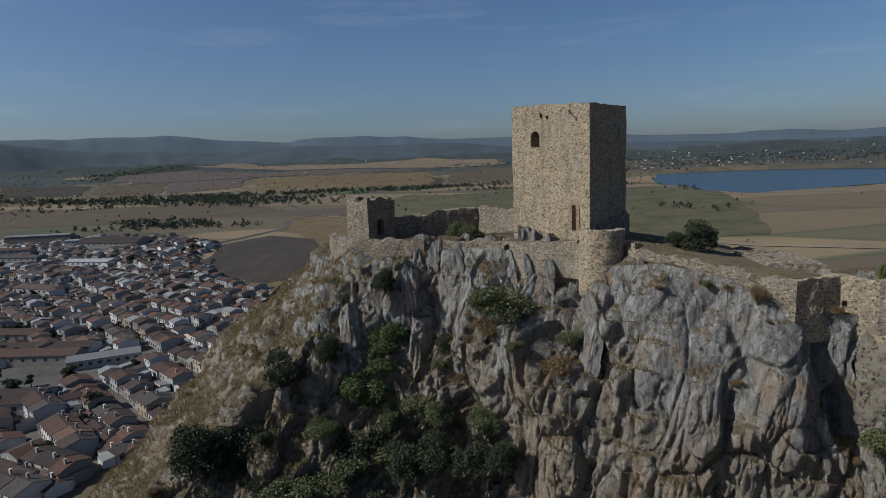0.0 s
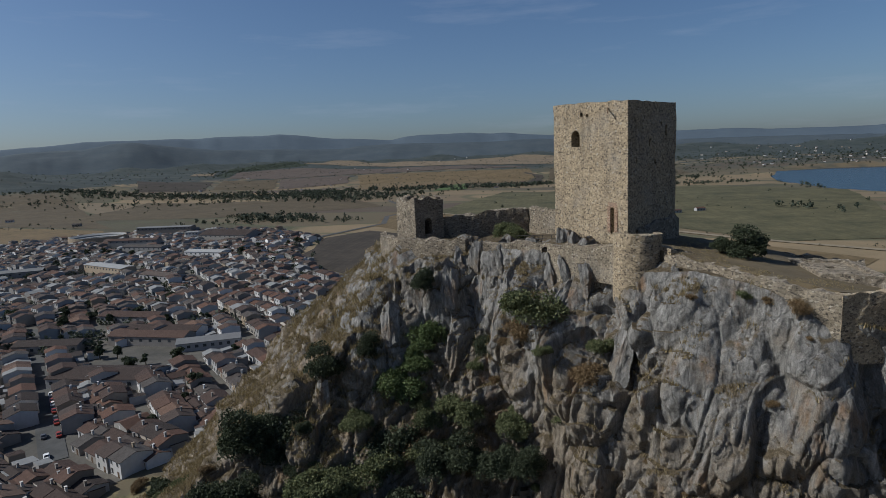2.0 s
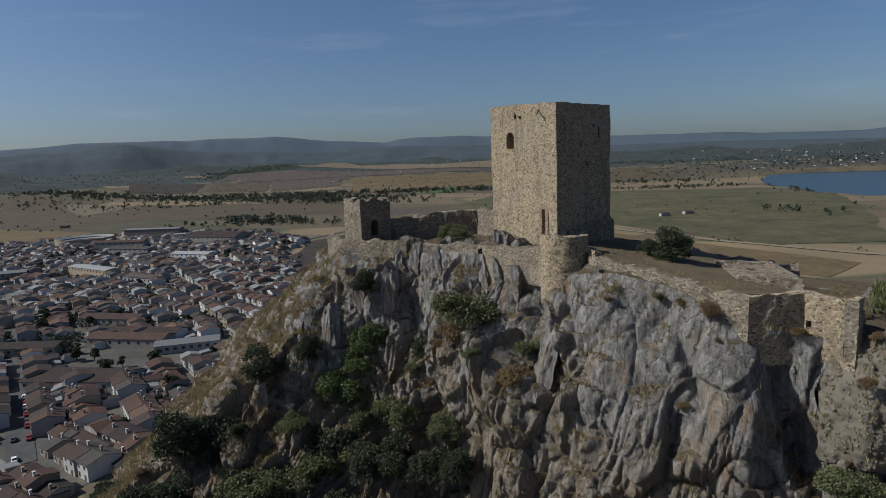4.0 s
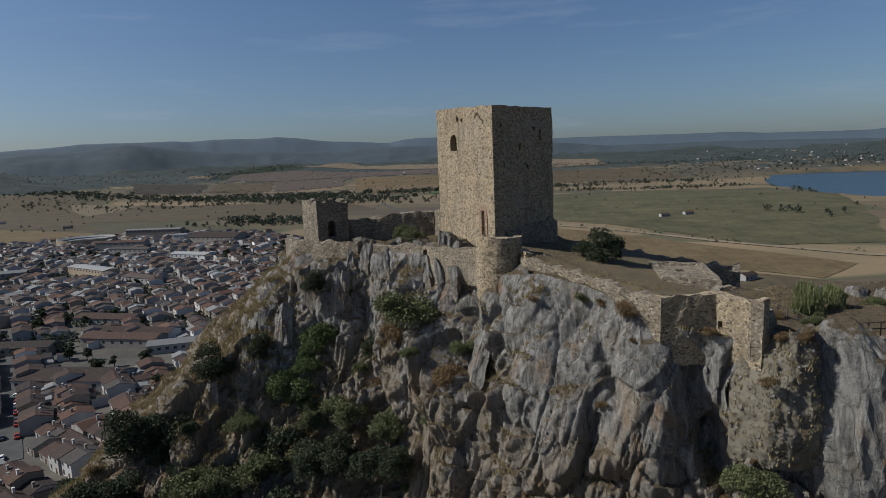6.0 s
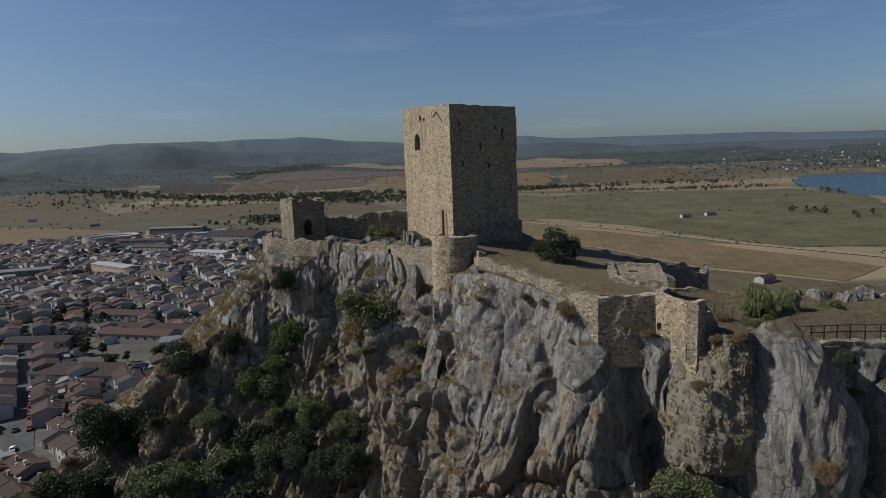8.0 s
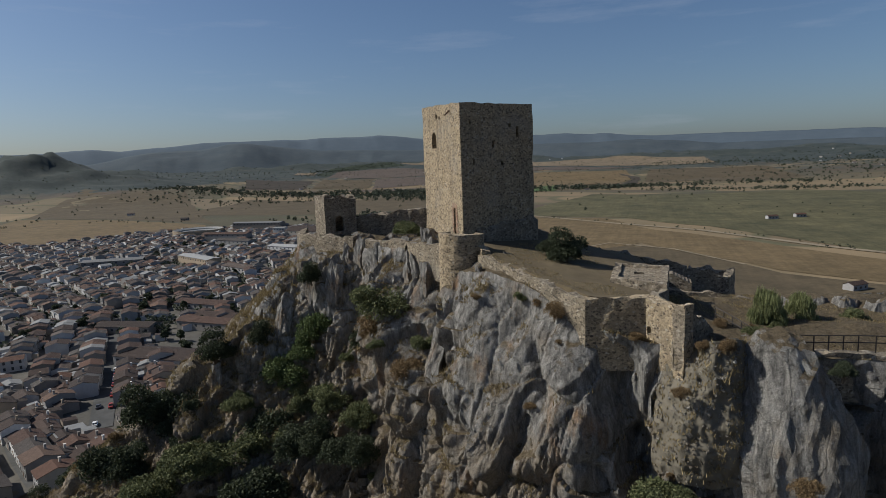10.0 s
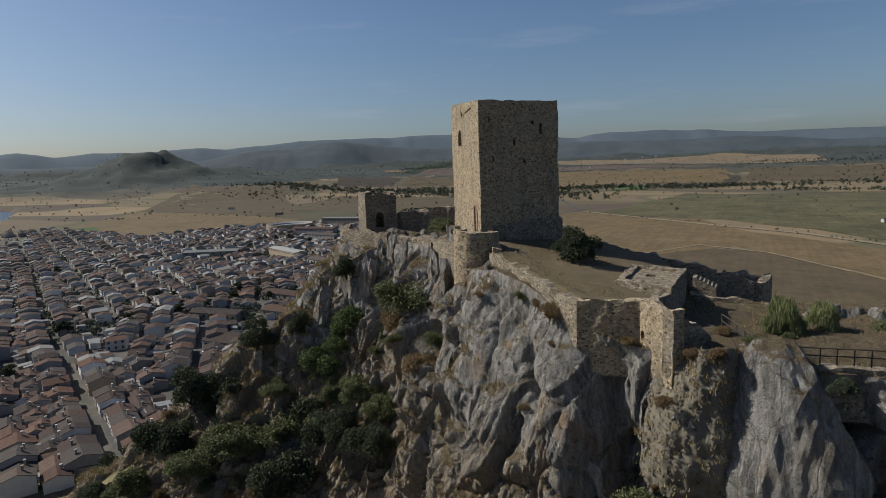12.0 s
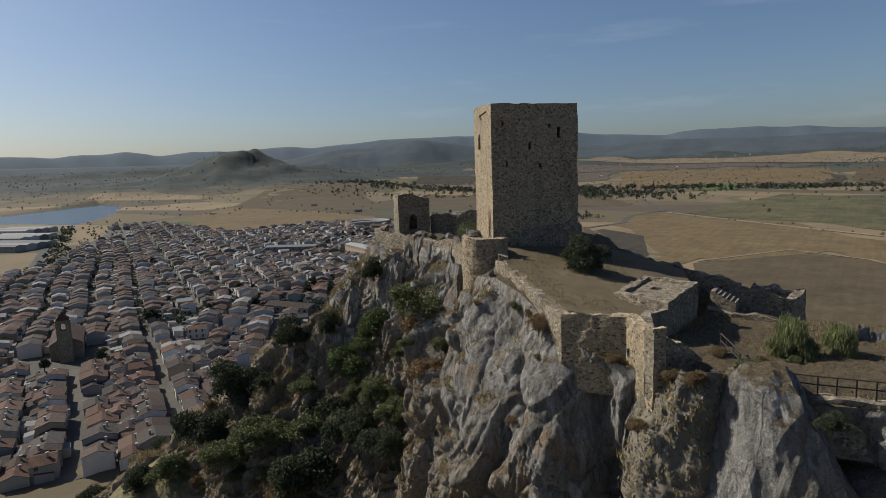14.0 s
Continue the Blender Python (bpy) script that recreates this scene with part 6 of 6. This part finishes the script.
# bushes added to darken the lower gully, standing in for its shade
PLANTS["oak"] += [(-2, 65.5, -26, 2.4), (2.5, 64, -25.6, 2.1), (6, 62.6, -24.8, 1.9), (-6, 66, -26.8, 2.4)]
PLANTS["olive"] += [(4, 65.5, -22, 1.7), (-1.5, 67.4, -21.5, 1.6)]
for kind, spots in PLANTS.items():
    for x, y, z, r in spots:
        plant(kind, x, y, z, r, 1.45 if kind == "broom" else 1.0)


def rock_spots(seed, count, test):
    """Random places on the upward-facing parts of the rock, with their normals."""
    me = ROCK_OB.data
    n = len(me.polygons)
    c, nn, ar = np.empty(n * 3), np.empty(n * 3), np.empty(n)
    me.polygons.foreach_get("center", c)
    me.polygons.foreach_get("normal", nn)
    me.polygons.foreach_get("area", ar)
    c, nn = c.reshape(-1, 3), nn.reshape(-1, 3)
    w = ar * test(c[:, 0], c[:, 1], c[:, 2], nn[:, 2])
    pick = np.random.default_rng(seed).choice(n, count, p=w / w.sum())
    return c[pick], nn[pick]


def shrubbery():
    rng = random.Random(3)
    def shady(x, y, z, nz):
        return (nz > 0.3) * (x < 16) * (x > -45) * (z < -9) * (z > -40) * (vnoise(x / 5, y / 5, z / 5, 120) > 0.0) * (y < 80)
    for (x, y, z), nrm in zip(*rock_spots(31, 70, shady)):
        plant(rng.choice(["oak", "olive", "olive", "dry", "dry"]), x, y, z - 0.2, rng.uniform(0.35, 1.15), rng.uniform(0.8, 1.2))
    def ledge(x, y, z, nz):
        return (nz > 0.55) * (x >= 16) * (z < -4) * (z > -24) * (y < 60)
    for (x, y, z), nrm in zip(*rock_spots(32, 26, ledge)):
        plant(rng.choice(["dry", "dry", "olive"]), x, y, z - 0.15, rng.uniform(0.3, 0.7), 0.9)


shrubbery()


def slope_shrubs():
    """Bushes on the lower hill between the rock and the town."""
    rng = random.Random(8)
    made = 0
    while made < 90:
        x, y = rng.uniform(-125, -30), rng.uniform(30, 150)
        z = float(ground_height(x, y))
        if z < -79 or z > -34 or float(vnoise(x / 12, y / 12, 0.0, 130)) < -0.1:
            continue
        plant(rng.choice(["oak", "oak", "olive", "dry"]), x, y, z - 0.3, rng.uniform(0.8, 2.4))
        made += 1


slope_shrubs()
for k, (kind, group) in enumerate(BUSH_KIND.items()):
    for j, b in enumerate(group):
        if FIRST.pop(id(b), False):
            x, y = -60 - 6 * k, 105 + 5 * j
            b.matrix_basis = pose(x, y, float(ground_height(x, y)) - 0.3)


def terrace_tufts(count):
    d, n = rock_spots(43, count, lambda px, py, pz, nz: (nz > 0.75) * (px > 39) * (py > 50) * (vnoise(px / 2.5, py / 2.5, 0.0, 143) > 0.1))
    return d, n


def grass(name, label, pts, nrm, blades, height, seed):
    rng = np.random.default_rng(seed)
    n = len(pts)
    root = np.repeat(pts, blades, 0) + rng.normal(size=(n * blades, 3)) * (0.16, 0.16, 0.02)
    lean = np.repeat(nrm, blades, 0) * 0.4 + np.array((0, 0, 0.8)) + rng.normal(size=(n * blades, 3)) * 0.38
    h = height * np.repeat(rng.uniform(0.5, 1.3, n), blades)[:, None] * rng.uniform(0.6, 1.2, (n * blades, 1))
    side = np.cross(lean, rng.normal(size=lean.shape))
    side /= np.linalg.norm(side, axis=1, keepdims=True)
    wid = 0.035 + 0.02 * rng.random((n * blades, 1))
    v = np.stack([root - side * wid - lean * 0.1, root + side * wid - lean * 0.1, root + lean * h], 1).reshape(-1, 3)
    me = mesh_of(name, v, np.arange(len(v)).reshape(-1, 3), STRAW)
    return tagged(new(name, me), label, "grass", kind="stuff")


def west_slope(x, y, z, nz):
    return (nz > 0.35) * (x < 3) * (z > -46) * (z < -3) * (y > 45) * (0.25 + (vnoise(x / 4, y / 4, z / 4, 121) > -0.1)) * np.where(x < -12, 3.0, 0.7)


def ledges(x, y, z, nz):
    return (nz > 0.62) * (z > -26) * (z < -2.5) * (y < 90) * (x < 39) * (vnoise(x / 3, y / 3, z / 3, 122) > 0.05)


grass("dry_grass", "tall straw-coloured dry grass on the ridge slope", *rock_spots(41, 17000, west_slope), 7, 0.5, 51)
def yard_tufts(count):
    rng = np.random.default_rng(77)
    x, y = rng.uniform(18, 38, count), rng.uniform(53, 78, count)
    ok = inside(x, y, [(19.6, 64.2), (25.6, 58.8), (31.8, 53.5), (36, 54.3), (33.5, 58.4), (31.4, 68), (29, 77), (24.6, 78)]) & (vnoise(x / 3, y / 3, 0.0, 141) > -0.2)
    return np.column_stack([x, y, yard_height(x, y)])[ok], np.tile((0.0, 0.0, 1.0), (int(ok.sum()), 1))


grass("dry_grass", "short trampled straw grass in the castle yard", *yard_tufts(5000), 5, 0.07, 53)
def slope_tufts(count):
    rng = np.random.default_rng(164)
    return slope_point(rng.random(count), rng.random(count) ** 1.4), np.tile((0.0, -0.5, 0.8), (count, 1))


grass("dry_grass", "dry straw grass on the slope below the bastion", *slope_tufts(420), 6, 0.2, 55)
grass("dry_grass", "low dry grass on the cliff path terrace", *terrace_tufts(2500), 5, 0.12, 54)
grass("dry_grass", "tufts of dry grass on rock ledges", *rock_spots(42, 7000, ledges), 6, 0.26, 52)


def tree(seed, h):
    rng = random.Random(seed)
    t = thing("tree", "dark green leafy tree among the houses", "tree", "trees in the town")
    bm = tube([(0, 0, -0.5), (0.1, 0, h * 0.25), (0, 0.1, h * 0.5)], [0.28, 0.2, 0.12], 7)
    blobs = []
    for k in range(11):
        a, r = rng.uniform(0, 6.28), rng.uniform(0, h * 0.32)
        blobs.append((r * math.cos(a), r * math.sin(a), h * rng.uniform(0.4, 0.88), h * rng.uniform(0.13, 0.22)))
    for bx, by, bz, br in blobs[:6]:
        tube([(0, 0.05, h * 0.35), (bx * 0.5, by * 0.5, bz * 0.8), (bx, by, bz)], [0.12, 0.07, 0.03], 5, bm)
    part("trunk", bm, BARK, t)
    part("crown", leaf_mesh("crown", blobs, 110, 0.32, LEAF_DARK, seed), None, t)
    return t


TREE_KINDS = [tree(600 + k, h) for k, h in enumerate((7, 9, 6))]
rng = random.Random(19)
spots = [(-205, 250), (-160, 245), (-214, 262), (-165, 300), (-330, 100), (-345, 120), (-300, 95), (-365, 140), (-128, 200), (-126, 178), (-132, 214), (-140, 260), (-290, 370), (-240, 360), (-300, 430), (-420, 380), (-520, 330), (-470, 520)]
spots += [(rng.uniform(-520, -380), rng.uniform(530, 600)) for k in range(16)] + [(rng.uniform(-330, -250), rng.uniform(560, 640)) for k in range(14)] + [(rng.uniform(-360, -290), rng.uniform(80, 130)) for k in range(10)]
while len(spots) < 88:
    x, y = rng.uniform(-330, -90), rng.uniform(60, 330)
    clear = all(math.hypot(p[4] - x, p[5] - y) > 8.5 for p in PLOTS[:600]) and bool(inside(x, y, TOWN))
    if clear and float(seg_dist(np.array(x), np.array(y), MAIN)) > 7 and float(seg_dist(np.array(x), np.array(y), ST3)) > 7:
        spots.append((x, y))
for k, (x, y) in enumerate(spots):
    m = pose(x, y, float(ground_height(x, y)) - 0.2, 0, 0, rng.uniform(0, 360))
    if k < 3:
        TREE_KINDS[k].matrix_basis = m
    else:
        copy_thing(TREE_KINDS[k % 3], m)


def far_trees():
    """Tree belts, scattered oaks and hedgerows over the plain, in one mesh."""
    rng = np.random.default_rng(23)
    xs, ys, hs = [], [], []
    def belt(line, n, width, h):
        line = np.array(line, float)
        seg = np.linalg.norm(np.diff(line, axis=0), axis=1)
        for t in rng.random(n) * seg.sum():
            k = 0
            while t > seg[k] and k < len(seg) - 1:
                t -= seg[k]
                k += 1
            p = line[k] + (line[k + 1] - line[k]) * min(t / seg[k], 1)
            xs.append(p[0] + rng.normal() * width)
            ys.append(p[1] + rng.normal() * width)
            hs.append(h * rng.uniform(0.4, 1.1))
    belt([(-1500, 1500), (-1122, 1536), (-756, 1615), (-440, 1567), (-248, 1750), (247, 1900), (520, 1900)], 520, 60, 11)
    belt([(-1300, 1350), (-900, 1330), (-620, 1500), (-380, 1420)], 160, 30, 9)
    belt([(-1400, 1560), (-1141, 1565), (-1026, 1612), (-921, 1697), (-744, 1655), (-469, 1420), (-294, 1380)], 700, 55, 13)
    belt([(-1002, 1848), (-812, 1847), (-569, 1689), (-441, 1683), (-289, 1719), (-129, 1732), (60, 1900)], 380, 34, 13)
    belt([(-1450, 2500), (-1560, 2900), (-1330, 3240)], 220, 40, 9)
    belt([(60, 1650), (300, 1560), (520, 1620)], 220, 30, 8)
    belt([(560, 2500), (900, 2600), (1500, 2500), (1900, 2100)], 900, 170, 9)
    belt([(20, 3050), (500, 2900), (900, 2750)], 300, 60, 8)
    belt([(-500, 963), (-420, 930), (-354, 912)], 110, 22, 11)
    belt([(-560, 900), (-300, 880), (-250, 900)], 60, 16, 8)
    belt([(-200, 1000), (0, 830), (100, 750), (195, 630), (290, 540)], 60, 9, 3)
    belt([(-1200, 700), (-900, 880), (-700, 850)], 30, 14, 5)
    belt([(-160, 430), (-250, 570), (-262, 700)], 50, 7, 6)
    belt([(-1056, 490), (-800, 365), (-610, 275)], 70, 6, 9)
    belt([(-1100, 560), (-820, 430)], 60, 40, 5)
    belt([(330, 900), (400, 850)], 14, 14, 9)
    belt([(100, 1000), (450, 900)], 40, 60, 3)
    belt([(540, 1250), (575, 1420)], 40, 12, 9)
    n = 3800
    ang, r = np.radians(rng.uniform(-85, 45, n)), 900 + 2700 * rng.random(n) ** 0.45
    xs += list(r * np.sin(ang))
    ys += list(60 + r * np.cos(ang))
    hs += list(rng.uniform(3, 6.5, n))
    n = 2600
    ang, r = np.radians(rng.uniform(-80, -15, n)), rng.uniform(200, 800, n)
    px, py = r * np.sin(ang), r * np.cos(ang)
    keep_ = inside(px, py, TOWN) & (r > 340)
    xs += list(px[keep_])
    ys += list(py[keep_])
    hs += list(rng.uniform(2.5, 6.5, keep_.sum()))
    x, y, h = np.array(xs), np.array(ys), np.array(hs)
    wet = inside(x, y, LAKES[0]) | inside(x, y, LAKES[1])
    x, y, h = x[~wet], y[~wet], h[~wet]
    z = ground_height(x, y)
    per = 20
    n = len(x)
    d = rng.normal(size=(n, per, 3))
    d /= np.linalg.norm(d, axis=2, keepdims=True)
    rad = h[:, None] * 0.46 * (0.5 + 0.55 * rng.random((n, per)))
    c = np.stack([x[:, None] + d[..., 0] * rad, y[:, None] + d[..., 1] * rad, (z + h * 0.5)[:, None] + d[..., 2] * rad * 0.9], -1).reshape(-1, 3)
    a = rng.normal(size=c.shape)
    a /= np.linalg.norm(a, axis=1, keepdims=True)
    b = np.cross(a, rng.normal(size=c.shape))
    b /= np.linalg.norm(b, axis=1, keepdims=True)
    s = np.repeat(h, per)[:, None] * rng.uniform(0.12, 0.24, (len(c), 1))
    v = np.stack([c - a * s, c + b * s * 0.8, c + a * s, c - b * s * 0.8], 1).reshape(-1, 3)
    me = mesh_of("distant_trees", v, np.arange(len(v)).reshape(-1, 4), TREES_FAR)
    return tagged(new("distant_trees", me), "scattered dark oaks and tree belts on the plain", "trees", kind="stuff")


far_trees()


def scattered_houses():
    """Small white country houses dotted over the hills beyond the reservoir."""
    rng = np.random.default_rng(29)
    verts, faces, kinds = [], [], []
    for k in range(100):
        if k < 70:
            a, r = math.radians(rng.uniform(14, 36)), rng.uniform(2450, 3500)
        else:
            a, r = math.radians(rng.uniform(-42, -6)), rng.uniform(1900, 3450)
        x, y = r * math.sin(a), r * math.cos(a)
        if bool(inside(x, y, LAKES[0])):
            continue
        z, w, d, h, c, s = float(ground_height(x, y)), rng.uniform(7, 12), rng.uniform(5, 7), rng.uniform(3, 4.5), *((lambda q: (math.cos(q), math.sin(q)))(rng.uniform(0, 3.1)))
        o = len(verts)
        for u, v, t in ((0, 0, -2), (w, 0, -2), (w, d, -2), (0, d, -2), (0, 0, h), (w, 0, h), (w, d, h), (0, d, h), (0, d / 2, h + 1.6), (w, d / 2, h + 1.6)):
            verts.append((x + c * u - s * v, y + s * u + c * v, z + t))
        for f, kind in (((0, 1, 5, 4), 0), ((2, 3, 7, 6), 0), ((3, 0, 4, 8, 7), 0), ((1, 2, 6, 9, 5), 0), ((4, 5, 9, 8), 1), ((6, 7, 8, 9), 1)):
            faces.append(tuple(o + i for i in f))
            kinds.append(kind)
    me = mesh_of("country_houses", verts, faces, [WHITE_FAR, ROOF_FAR], kinds)
    return tagged(new("country_houses", me), "small white country houses scattered over far hills", "houses", kind="stuff")


scattered_houses()
